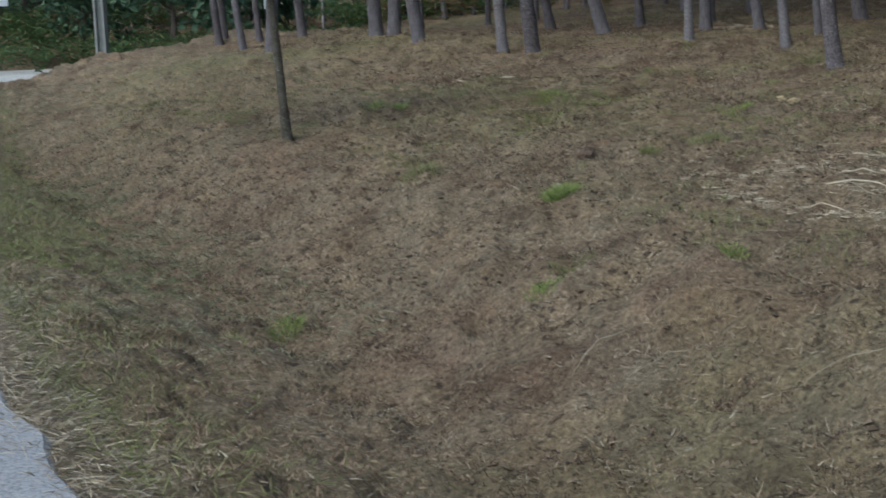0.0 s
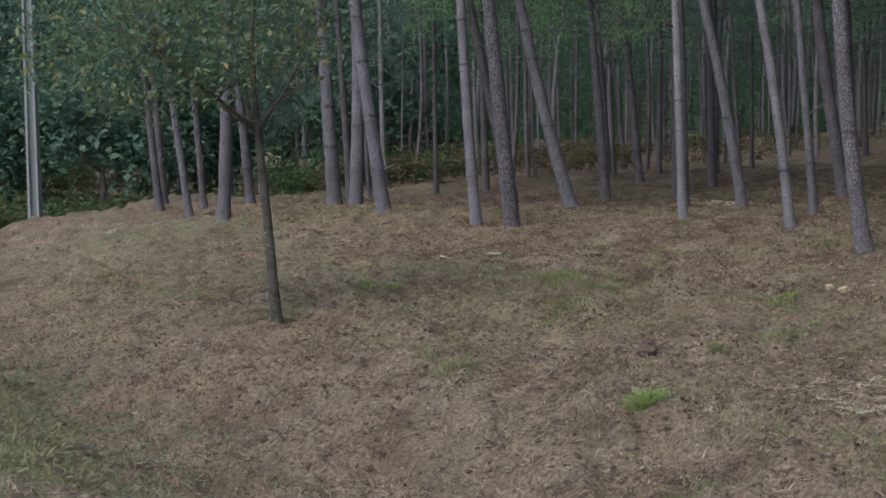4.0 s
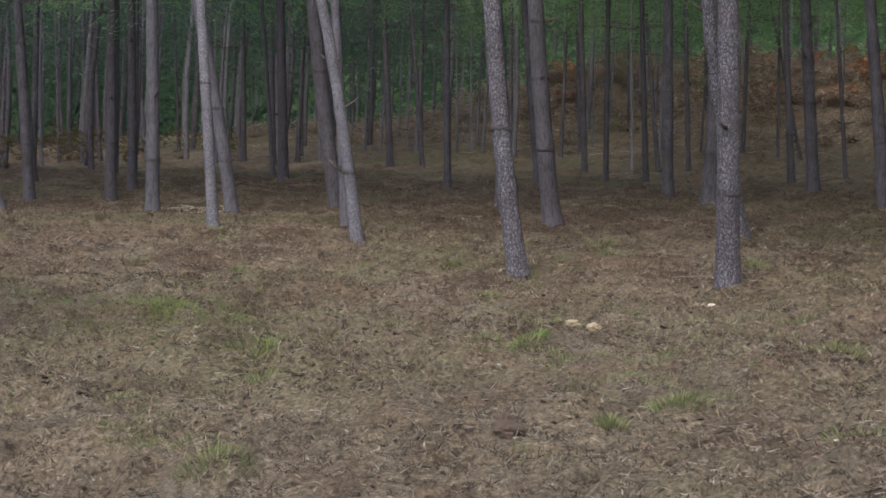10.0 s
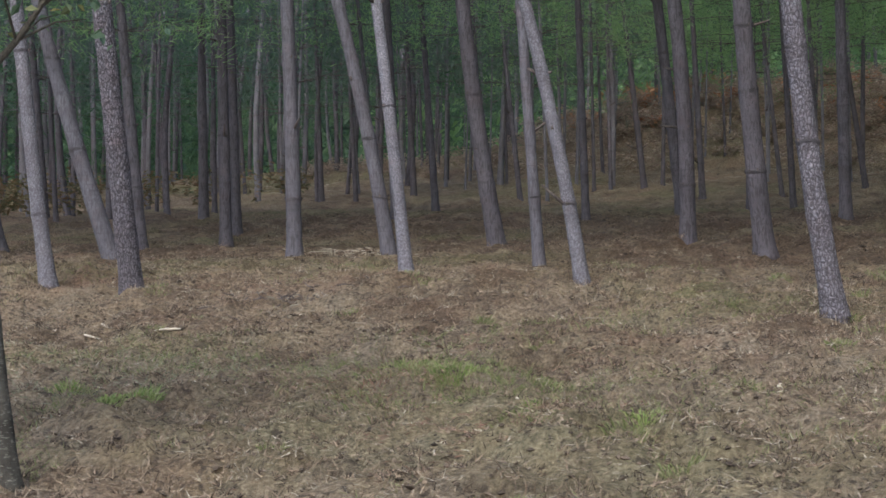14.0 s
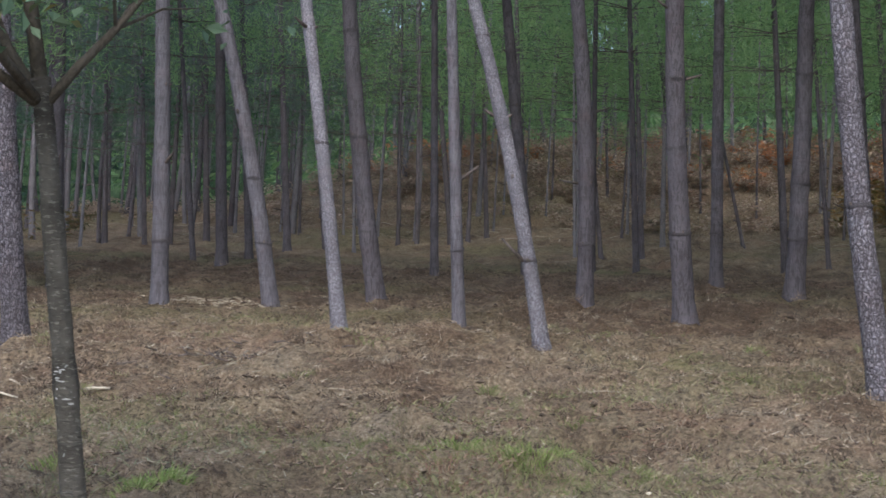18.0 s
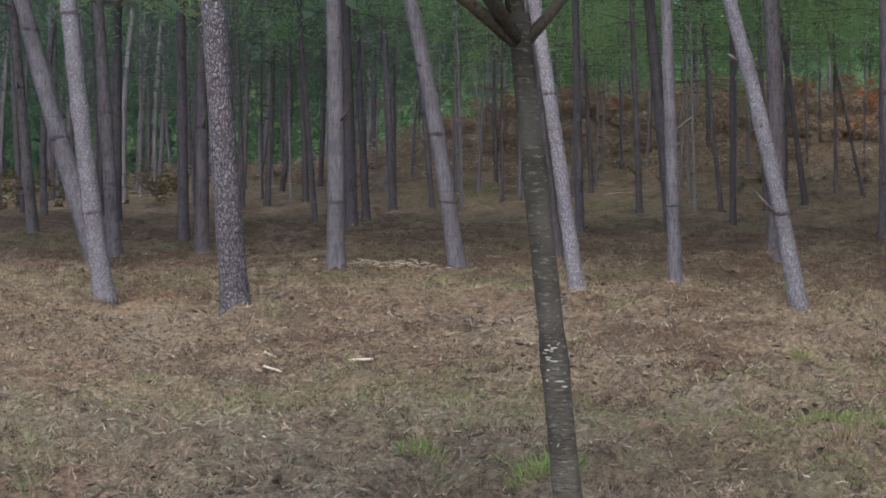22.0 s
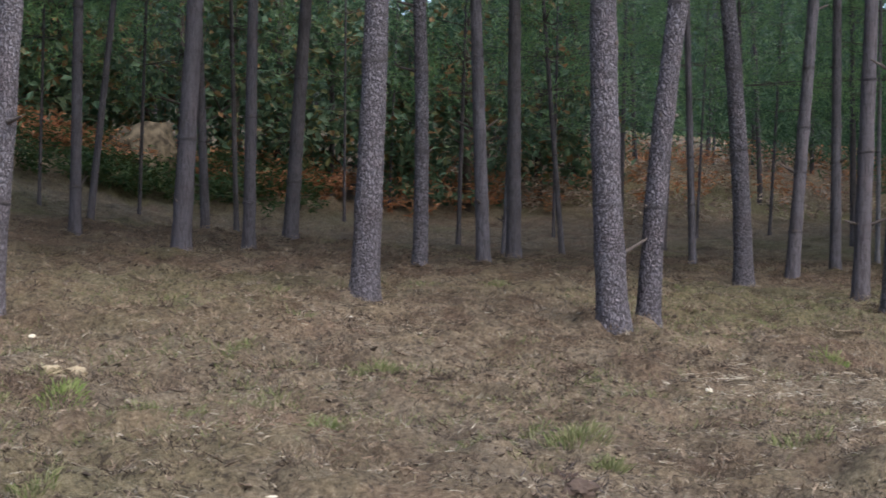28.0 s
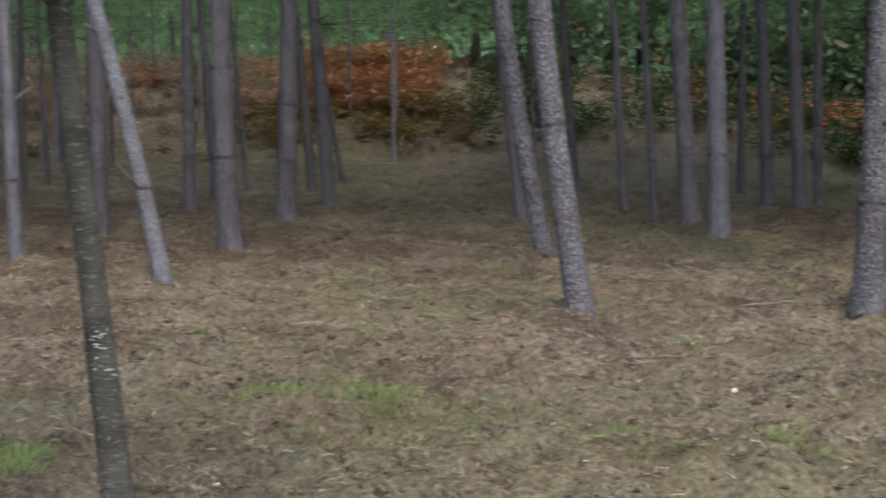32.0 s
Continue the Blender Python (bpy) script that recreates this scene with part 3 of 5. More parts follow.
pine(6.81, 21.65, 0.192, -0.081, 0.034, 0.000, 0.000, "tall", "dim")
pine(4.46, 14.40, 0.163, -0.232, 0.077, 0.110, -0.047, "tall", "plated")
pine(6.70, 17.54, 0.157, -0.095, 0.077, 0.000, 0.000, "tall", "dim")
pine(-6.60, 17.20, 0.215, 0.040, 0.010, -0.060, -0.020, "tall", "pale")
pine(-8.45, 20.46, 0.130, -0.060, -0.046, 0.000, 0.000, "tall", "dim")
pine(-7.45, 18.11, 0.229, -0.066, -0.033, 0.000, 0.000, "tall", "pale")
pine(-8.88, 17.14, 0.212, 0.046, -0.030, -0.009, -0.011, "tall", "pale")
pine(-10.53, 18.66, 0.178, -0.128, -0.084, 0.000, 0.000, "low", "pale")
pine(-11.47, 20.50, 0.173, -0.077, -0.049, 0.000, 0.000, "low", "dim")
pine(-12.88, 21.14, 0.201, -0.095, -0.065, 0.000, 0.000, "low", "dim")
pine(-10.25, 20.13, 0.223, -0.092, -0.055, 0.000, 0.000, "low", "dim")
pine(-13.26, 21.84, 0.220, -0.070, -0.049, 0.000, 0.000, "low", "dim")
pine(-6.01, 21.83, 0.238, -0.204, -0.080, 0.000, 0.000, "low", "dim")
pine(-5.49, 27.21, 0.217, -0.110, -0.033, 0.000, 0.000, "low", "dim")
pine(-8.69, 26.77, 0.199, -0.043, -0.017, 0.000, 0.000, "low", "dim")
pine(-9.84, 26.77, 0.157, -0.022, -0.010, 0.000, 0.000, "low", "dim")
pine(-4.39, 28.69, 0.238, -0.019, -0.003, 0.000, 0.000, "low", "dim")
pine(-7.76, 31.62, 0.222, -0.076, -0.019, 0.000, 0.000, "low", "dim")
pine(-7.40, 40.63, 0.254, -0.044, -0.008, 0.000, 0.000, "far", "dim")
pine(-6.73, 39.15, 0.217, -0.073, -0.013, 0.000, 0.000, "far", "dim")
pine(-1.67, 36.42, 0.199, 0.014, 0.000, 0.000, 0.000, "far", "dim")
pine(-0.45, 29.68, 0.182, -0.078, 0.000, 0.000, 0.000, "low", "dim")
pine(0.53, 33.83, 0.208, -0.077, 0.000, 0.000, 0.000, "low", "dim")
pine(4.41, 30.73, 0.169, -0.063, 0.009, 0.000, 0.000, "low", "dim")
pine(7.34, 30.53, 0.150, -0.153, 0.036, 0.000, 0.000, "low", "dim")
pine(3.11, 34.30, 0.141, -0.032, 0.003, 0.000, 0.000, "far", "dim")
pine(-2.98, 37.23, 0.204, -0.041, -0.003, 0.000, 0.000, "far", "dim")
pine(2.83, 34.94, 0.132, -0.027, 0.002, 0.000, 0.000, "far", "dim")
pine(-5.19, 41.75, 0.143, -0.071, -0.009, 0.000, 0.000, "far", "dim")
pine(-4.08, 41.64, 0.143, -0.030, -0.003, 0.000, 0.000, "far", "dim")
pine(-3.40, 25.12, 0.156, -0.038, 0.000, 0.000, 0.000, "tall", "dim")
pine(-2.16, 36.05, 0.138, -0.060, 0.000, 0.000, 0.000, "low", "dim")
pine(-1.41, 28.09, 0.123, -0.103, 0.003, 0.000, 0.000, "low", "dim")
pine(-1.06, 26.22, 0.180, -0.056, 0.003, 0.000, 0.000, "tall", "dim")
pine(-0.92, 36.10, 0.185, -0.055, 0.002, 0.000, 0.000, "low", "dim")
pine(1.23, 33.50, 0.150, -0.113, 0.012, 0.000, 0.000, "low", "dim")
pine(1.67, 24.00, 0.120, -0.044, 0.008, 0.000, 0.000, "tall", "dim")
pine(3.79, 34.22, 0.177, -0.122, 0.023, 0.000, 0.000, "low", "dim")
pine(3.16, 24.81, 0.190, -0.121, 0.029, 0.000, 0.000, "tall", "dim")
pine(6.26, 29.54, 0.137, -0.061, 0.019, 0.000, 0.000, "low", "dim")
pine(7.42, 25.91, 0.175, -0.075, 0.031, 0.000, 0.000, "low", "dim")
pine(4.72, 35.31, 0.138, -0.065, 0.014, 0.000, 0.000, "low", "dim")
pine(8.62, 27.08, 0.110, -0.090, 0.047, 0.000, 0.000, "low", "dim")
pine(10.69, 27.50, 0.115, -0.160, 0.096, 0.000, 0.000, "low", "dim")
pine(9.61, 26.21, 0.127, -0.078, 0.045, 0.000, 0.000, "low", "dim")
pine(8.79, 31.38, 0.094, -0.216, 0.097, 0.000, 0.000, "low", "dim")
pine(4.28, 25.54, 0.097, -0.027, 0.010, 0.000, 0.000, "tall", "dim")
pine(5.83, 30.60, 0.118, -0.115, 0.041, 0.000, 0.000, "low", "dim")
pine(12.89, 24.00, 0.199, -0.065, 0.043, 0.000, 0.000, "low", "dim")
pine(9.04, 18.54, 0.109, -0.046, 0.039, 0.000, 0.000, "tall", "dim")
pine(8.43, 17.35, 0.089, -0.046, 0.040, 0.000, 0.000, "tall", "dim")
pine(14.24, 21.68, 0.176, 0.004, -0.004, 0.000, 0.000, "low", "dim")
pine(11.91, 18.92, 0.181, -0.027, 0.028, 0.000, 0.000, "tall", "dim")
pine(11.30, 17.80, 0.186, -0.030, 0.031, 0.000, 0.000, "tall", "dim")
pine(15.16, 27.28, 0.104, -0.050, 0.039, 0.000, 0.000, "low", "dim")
pine(14.93, 27.62, 0.105, -0.018, 0.014, 0.000, 0.000, "low", "dim")
pine(14.55, 26.56, 0.141, -0.010, 0.008, 0.000, 0.000, "low", "dim")
pine(12.95, 18.99, 0.141, -0.003, 0.003, 0.000, 0.000, "tall", "dim")
pine(19.01, 21.07, 0.099, 0.005, -0.007, 0.000, 0.000, "low", "dim")
pine(15.00, 16.82, 0.142, -0.032, 0.044, 0.000, 0.000, "tall", "dim")
pine(18.98, 19.02, 0.132, -0.026, 0.038, 0.000, 0.000, "low", "dim")
pine(17.77, 22.22, 0.088, 0.000, 0.000, 0.000, 0.000, "low", "dim")
pine(12.80, 17.07, 0.103, 0.051, -0.063, 0.000, 0.000, "tall", "dim")
pine(10.53, 15.41, 0.141, -0.006, 0.007, 0.000, 0.000, "tall", "dim")
pine(9.09, 12.91, 0.198, 0.021, -0.026, 0.000, 0.000, "tall", "dim")
pine(11.17, 13.52, 0.149, -0.011, 0.000, 0.000, 0.000, "tall", "dim")
pine(14.95, 15.40, 0.213, 0.025, -0.035, 0.000, 0.000, "tall", "dim")
pine(6.30, 9.25, 0.216, 0.081, 0.013, -0.003, 0.018, "tall", "plated")
pine(9.99, 10.77, 0.153, 0.005, -0.016, -0.035, 0.064, "tall", "plated")
pine(11.67, 10.90, 0.156, -0.018, 0.048, 0.000, 0.000, "tall", "dim")
pine(15.64, 12.39, 0.209, -0.014, 0.012, 0.000, 0.000, "tall", "dim")
pine(6.37, 7.36, 0.217, -0.028, 0.074, 0.023, -0.054, "tall", "plated")
pine(6.69, 7.24, 0.166, -0.016, -0.028, 0.038, -0.106, "tall", "plated")
pine(11.32, 7.98, 0.188, -0.020, 0.033, -0.022, 0.064, "tall", "plated")
pine(12.99, 7.98, 0.146, 0.016, -0.054, 0.000, 0.000, "tall", "dim")
pine(10.25, 6.63, 0.152, 0.004, -0.018, 0.000, 0.000, "tall", "dim")
pine(9.13, 6.10, 0.213, 0.000, -0.028, 0.000, 0.000, "tall", "plated")
pine(7.85, 4.67, 0.140, -0.007, 0.052, 0.008, -0.056, "tall", "pale")
pine(17.61, 8.67, 0.153, -0.003, 0.011, 0.000, 0.000, "tall", "dim")
pine(16.71, 10.31, 0.105, -0.019, 0.038, 0.000, 0.000, "tall", "dim")
pine(26.40, 14.20, 0.177, 0.013, -0.037, 0.000, 0.000, "low", "dim")
pine(20.42, 13.74, 0.128, -0.039, 0.087, 0.000, 0.000, "low", "dim")
pine(10.64, 5.39, 0.133, -0.007, 0.048, 0.000, 0.000, "tall", "dim")
pine(14.84, 5.42, 0.143, 0.004, -0.038, 0.000, 0.000, "tall", "dim")
pine(10.58, 4.34, 0.181, 0.004, -0.056, 0.000, 0.000, "tall", "plated")
pine(17.60, 5.12, 0.164, 0.000, -0.018, 0.000, 0.000, "tall", "dim")
pine(27.43, 9.81, 0.154, -0.005, 0.023, 0.000, 0.000, "low", "dim")
pine(36.20, 10.28, 0.168, 0.000, 0.000, 0.000, 0.000, "far", "dim")
pine(32.16, 9.25, 0.126, 0.006, -0.033, 0.000, 0.000, "far", "dim")
pine(42.30, 8.03, 0.223, 0.000, -0.012, 0.000, 0.000, "far", "dim")
pine(23.38, 17.10, 0.126, 0.005, -0.010, 0.000, 0.000, "low", "dim")
pine(25.65, 20.90, 0.107, -0.008, 0.014, 0.000, 0.000, "far", "dim")
pine(29.17, 21.81, 0.104, 0.010, -0.018, 0.000, 0.000, "far", "dim")
pine(32.79, 13.94, 0.131, 0.010, -0.034, 0.000, 0.000, "far", "dim")
pine(38.81, 9.44, 0.237, 0.000, 0.000, 0.000, 0.000, "far", "dim")
pine(16.53, 12.96, 0.070, 0.014, -0.030, 0.000, 0.000, "tall", "dim")
pine(39.01, 11.23, 0.150, 0.003, -0.015, 0.000, 0.000, "far", "dim")
pine(33.03, 10.87, 0.155, 0.006, -0.030, 0.000, 0.000, "far", "dim")
pine(30.51, 14.90, 0.112, 0.010, -0.028, 0.000, 0.000, "far", "dim")
pine(27.42, 16.94, 0.117, 0.000, 0.002, 0.000, 0.000, "far", "dim")
pine(28.93, 16.34, 0.170, -0.004, 0.005, 0.000, 0.000, "far", "dim")
pine(21.32, 10.99, 0.109, -0.014, 0.045, 0.000, 0.000, "low", "dim")


# ---------------------------------------------------------------- more of the wood behind
def scatter_pines(count, seed, s_lo, s_hi, d_lo, d_hi, gap, kind, slim=1.0, pale=.3):
    """Further trunks of the plantation, deeper than those placed one by one."""
    r = random.Random(seed)
    spots = []
    tries = 0
    while len(spots) < count and tries < 4000:
        tries += 1
        s, d = r.uniform(s_lo, s_hi), r.uniform(d_lo, d_hi)
        x, y = place(s, d)
        if any((x - a) ** 2 + (y - b) ** 2 < gap * gap for a, b in spots):
            continue
        spots.append((x, y))
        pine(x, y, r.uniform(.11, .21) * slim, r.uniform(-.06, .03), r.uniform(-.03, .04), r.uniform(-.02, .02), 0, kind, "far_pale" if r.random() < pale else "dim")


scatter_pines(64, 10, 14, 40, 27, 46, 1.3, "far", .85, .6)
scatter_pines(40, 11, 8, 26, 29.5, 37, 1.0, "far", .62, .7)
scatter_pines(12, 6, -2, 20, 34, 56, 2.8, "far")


def pine_stand(seed, count, s_lo, s_hi, d_lo, d_hi, gap, mat, label):
    """The crowded trunks furthest in, too many to tell apart."""
    r = random.Random(seed)
    spots, chunks, tries = [], [], 0
    while len(spots) < count and tries < 5000:
        tries += 1
        x, y = place(r.uniform(s_lo, s_hi), r.uniform(d_lo, d_hi))
        if any((x - a) ** 2 + (y - b) ** 2 < gap * gap for a, b in spots):
            continue
        spots.append((x, y))
        z, w, top = float(ground_z(x, y)) - .1, r.uniform(.04, .075), r.uniform(7, 10)
        lx, ly, bow = r.uniform(-.06, .04), r.uniform(-.04, .05), r.uniform(-.16, .16)
        pts = [(x + lx * h + bow * math.sin(h * .8), y + ly * h, z + h) for h in (0, .15, .6, 1.3, 2.2, 3.2, 4.4, top)]
        chunks.append(tube(pts, [w * k for k in (1.35, 1.08, 1, .97, .93, .86, .75, .2)], 8, .08, r))
        for _ in range(r.randint(3, 7)):
            h, a, n = r.uniform(1.2, 5), r.random() * 6.283, r.uniform(.15, .6)
            c = (x + lx * h + bow * math.sin(h * .8), y + ly * h, z + h)
            chunks.append(tube([c, (c[0] + math.cos(a) * n, c[1] + math.sin(a) * n, c[2] + n * r.uniform(-.1, .5))], [.011, .004], 4))
    tagged(new("pine_stand", mesh_of("pine_stand", *join(chunks), mat, True)), label, "forest", kind="stuff")


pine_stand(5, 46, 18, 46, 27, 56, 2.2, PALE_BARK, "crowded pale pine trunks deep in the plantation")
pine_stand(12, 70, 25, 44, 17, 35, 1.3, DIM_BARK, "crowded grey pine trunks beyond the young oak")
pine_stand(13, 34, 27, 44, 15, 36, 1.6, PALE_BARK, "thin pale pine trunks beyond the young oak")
pine_stand(7, 40, -34, -4, 36, 60, 2.4, DIM_BARK, "dim trunks deep in the dark wood")
scatter_pines(26, 8, -44, -12, 12, 36, 3.0, "low")
scatter_pines(16, 9, 24, 40, 12, 26, 2.6, "far", .9)


def clearing(x, y, up):
    """False inside the narrow gap between far crowns where the sky shows."""
    across = (x + 4.1) * .192 - (y - 3.1) * .981
    away = (x + 4.1) * .981 + (y - 3.1) * .192
    return (away < 0) | (np.abs(across) > .006 * away) | (up < .082 * away) | (up > .125 * away)


def far_woods():
    """The wall of foliage where the wood closes."""
    rng = np.random.default_rng(31)
    n = 90000
    ang = rng.uniform(radians(-115), radians(78), n)
    rad = rng.uniform(50, 76, n)
    x, y = -np.sin(ang) * rad, np.cos(ang) * rad
    s, d = x * UX + y * UY, x * NX + y * NY
    clump = value_noise(x, y, 4.0, 17)
    up = rng.uniform(0, 1, n) ** .85 * 17
    keep = (d > 4 + .0 * s) & (clump + .35 * value_noise(x, up * 1.3, 3.0, 23) > .38)
    x, y, up = x[keep], y[keep], up[keep]
    open_sky = clearing(x, y, up)
    x, y, up = x[open_sky], y[open_sky], up[open_sky]
    c = np.stack([x, y, ground_z(x, y) + up], 1)
    young = (ang[keep][open_sky] > radians(-36)) & (ang[keep][open_sky] < radians(3))
    for part_of, mat, label in ((~young, DARK_LEAVES, "dense dark green foliage closing the wood"), (young, NEEDLES, "light green mass of young pines behind the bank")):
        v, f = leaf_quads(c[part_of], .5, rng, .2, .42)
        tagged(new("far_woods", mesh_of("far_woods", v, f, mat)), label, "forest", kind="stuff")


far_woods()


def backdrop():
    """The dim mass of the wood far behind everything."""
    m, n, l, b = material("dim_wood", .95)
    v = coords(n, l)
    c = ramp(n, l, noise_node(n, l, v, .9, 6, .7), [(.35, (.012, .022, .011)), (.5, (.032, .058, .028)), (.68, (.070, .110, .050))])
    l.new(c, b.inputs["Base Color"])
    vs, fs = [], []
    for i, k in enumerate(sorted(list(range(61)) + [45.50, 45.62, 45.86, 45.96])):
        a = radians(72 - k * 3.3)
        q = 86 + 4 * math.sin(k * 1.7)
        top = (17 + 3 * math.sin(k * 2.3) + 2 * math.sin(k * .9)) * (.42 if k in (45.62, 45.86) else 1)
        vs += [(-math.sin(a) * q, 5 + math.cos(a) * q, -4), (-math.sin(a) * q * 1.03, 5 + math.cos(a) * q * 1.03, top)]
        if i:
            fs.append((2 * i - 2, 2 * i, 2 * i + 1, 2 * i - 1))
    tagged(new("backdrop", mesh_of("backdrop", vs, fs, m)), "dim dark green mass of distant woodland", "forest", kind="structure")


backdrop()


# Darker copies of the needles: shade between lit clumps, put into the colour.
SHADED_NEEDLES = leaf_material("shaded_needles", [(.075, .135, .070), (.105, .180, .085), (.145, .225, .105), (.13, .15, .075)], .6, .55)
SHADED = {NEEDLES: SHADED_NEEDLES, MID_PINE: DARK_PINE}


def pine_thicket(name, seed, count, s_lo, s_hi, d_lo, d_hi, low, high, size, mat, label):
    """A screen of young boughs between the far trunks, in drifts with gaps."""
    rng = np.random.default_rng(seed)
    s, d = rng.uniform(s_lo, s_hi, count), rng.uniform(d_lo, d_hi, count)
    x, y = s * UX + d * NX, s * UY + d * NY
    up = low + (high - low) * rng.uniform(0, 1, count) ** .8
    keep = value_noise(x, y, 2.6, seed) * .6 + value_noise(x + y, up, 1.4, seed + 1) * .55 > .53
    keep &= clearing(x, y, up)
    x, y, up = x[keep], y[keep], up[keep]
    c = np.stack([x, y, ground_z(x, y) + up], 1)
    k = 14
    cc = np.repeat(c, k, 0) + rng.normal(size=(len(c) * k, 3)) * .15
    way = rng.normal(size=cc.shape) + np.array([0, 0, .25])
    length = rng.uniform(.13, .29, len(cc)) * size
    # Noise splits the needles into lit and shaded clumps by colour alone.
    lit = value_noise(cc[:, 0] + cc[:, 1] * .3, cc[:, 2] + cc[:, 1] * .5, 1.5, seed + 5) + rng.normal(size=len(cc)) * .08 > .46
    for pick, tone in ((lit, mat), (~lit, SHADED.get(mat, mat))):
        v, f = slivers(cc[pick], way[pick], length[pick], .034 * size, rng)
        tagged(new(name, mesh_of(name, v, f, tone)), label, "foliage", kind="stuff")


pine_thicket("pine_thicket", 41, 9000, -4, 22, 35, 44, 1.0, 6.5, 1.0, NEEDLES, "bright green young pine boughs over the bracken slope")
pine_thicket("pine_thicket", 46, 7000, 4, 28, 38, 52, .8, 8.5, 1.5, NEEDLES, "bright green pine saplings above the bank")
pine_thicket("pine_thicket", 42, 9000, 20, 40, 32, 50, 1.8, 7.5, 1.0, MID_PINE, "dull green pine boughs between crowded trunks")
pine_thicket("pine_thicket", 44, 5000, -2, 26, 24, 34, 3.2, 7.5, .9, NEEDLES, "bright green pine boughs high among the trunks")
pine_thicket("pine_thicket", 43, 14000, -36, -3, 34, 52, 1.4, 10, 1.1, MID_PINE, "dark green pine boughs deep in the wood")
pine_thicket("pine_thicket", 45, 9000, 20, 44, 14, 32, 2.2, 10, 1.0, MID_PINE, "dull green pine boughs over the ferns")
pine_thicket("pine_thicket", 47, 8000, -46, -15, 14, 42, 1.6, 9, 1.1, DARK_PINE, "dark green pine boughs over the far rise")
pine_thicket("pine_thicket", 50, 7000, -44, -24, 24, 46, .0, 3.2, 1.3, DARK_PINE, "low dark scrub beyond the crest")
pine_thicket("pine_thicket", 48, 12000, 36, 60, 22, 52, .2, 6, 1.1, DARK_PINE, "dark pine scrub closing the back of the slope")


def shade_canopy(seed, count, s_lo, s_hi, d_lo, d_hi, low, high):
    """An unseen roof of boughs high over the older trees, added to shade what is below."""
    rng = np.random.default_rng(seed)
    s, d = rng.uniform(s_lo, s_hi, count), rng.uniform(d_lo, d_hi, count)
    x, y = s * UX + d * NX, s * UY + d * NY
    c = np.repeat(np.stack([x, y, ground_z(x, y) + rng.uniform(low, high, count)], 1), 9, 0)
    c = c + rng.normal(size=c.shape) * np.array([.4, .4, .15])
    v, f = slivers(c, rng.normal(size=c.shape) + np.array([0, 0, .3]), rng.uniform(.3, .6, len(c)), .06, rng)
    tagged(new("shade_canopy", mesh_of("shade_canopy", v, f, DARK_PINE)), "unseen roof of dark pine boughs added to shade the older trunks", "foliage", kind="stuff")


# Added above the view to hold light off the floor and trunks.
shade_canopy(49, 15500, -34, 5, 9.0, 29, 7.0, 10.5)
shade_canopy(52, 3000, 6, 24, 11, 20, 7.5, 10.5)


# ---------------------------------------------------------------- undergrowth
def bracken(name, seed, clumps, spot, mat, label, tall=.75, size=.17, per=46):
    """Clumps of bracken: arching fronds of small leaflets round a common foot."""
    rng = np.random.default_rng(seed)
    pts = []
    for _ in range(clumps):
        s, d = spot(rng)
        x, y = place(s, d)
        z = float(ground_z(x, y))
        h = tall * rng.uniform(.55, 1.25)
        a = rng.uniform(0, 6.283, per)
        q = rng.uniform(.1, 1, per)
        r = h * .85 * q
        pts.append(np.stack([x + np.cos(a) * r, y + np.sin(a) * r, z + h * np.sin(np.clip(q * 1.9, 0, 2.4)) * rng.uniform(.7, 1.1, per)], 1))
    v, f = leaf_quads(np.concatenate(pts), size, rng, 1.8, .34)
    tagged(new(name, mesh_of(name, v, f, mat)), label, "fern", kind="stuff")


def weed_spot(g):
    d = g.uniform(3.4, 7)
    return 29.3 + .75 * (d - 1) + g.uniform(0, 14), d


bracken("bracken", 51, 260, lambda g: (7.8 + abs(g.normal()) * 1.5, 34.2 + g.uniform(0, 1) * 3.6), FERN_DEAD, "rust-red dead bracken on the steep bank", .60)
bracken("bracken", 50, 80, lambda g: (6.8 + g.uniform(0, 5), 32.6 + g.uniform(0, 1) * 2.2), FERN_OCHRE, "yellowing bracken at the foot of the bank", .5)
bracken("bracken", 52, 620, lambda g: (g.uniform(9, 34), 34.2 + g.uniform(0, 1) * 5), FERN_BROWN, "brown withered bracken along the top of the bank", .42, .12, 60)
bracken("bracken", 53, 760, lambda g: (g.uniform(6.5, 32), 32.2 + 8 * g.uniform(0, 1) ** 1.3), FERN_BROWN, "low withered bracken scattered on the bank", .26, .10, 34)
bracken("bracken", 49, 44, lambda g: (g.uniform(9, 26), g.uniform(35.2, 38.5)), FERN_DEAD, "rust-red dead bracken along the bank's edge", .5)
bracken("bracken", 54, 130, lambda g: (g.uniform(26, 36), g.uniform(13, 30)), FERN_DIM, "yellowing bracken under the pines", .7)
bracken("fern_bed", 55, 330, lambda g: (g.uniform(28.5, 40), g.uniform(4.5, 18)), FERN_GREEN, "green ferns and brambles beside the lane", .8)
bracken("fern_bed", 56, 240, weed_spot, FERN_GREEN, "tall green weeds at the roadside", .9)
bracken("bracken", 57, 90, lambda g: (g.uniform(30, 42), g.uniform(5, 20)), FERN_DIM, "brown bracken among the green ferns", .8)
bracken("bracken", 58, 170, lambda g: (g.uniform(-14, 2), g.uniform(35, 41)), FERN_DEAD, "rust-red bracken under dark trees", .7)
bracken("fern_bed", 60, 220, lambda g: (g.uniform(-7, 7.0), g.uniform(33.0, 36.5)), FERN_GREEN, "green brambles at the foot of dark shrubs", .6)
bracken("fern_bed", 61, 60, lambda g: (-2.6 + g.normal() * 1.5, 33.0 + g.normal() * .5), FERN_GREEN, "green brambles before a sandy bank", .55)
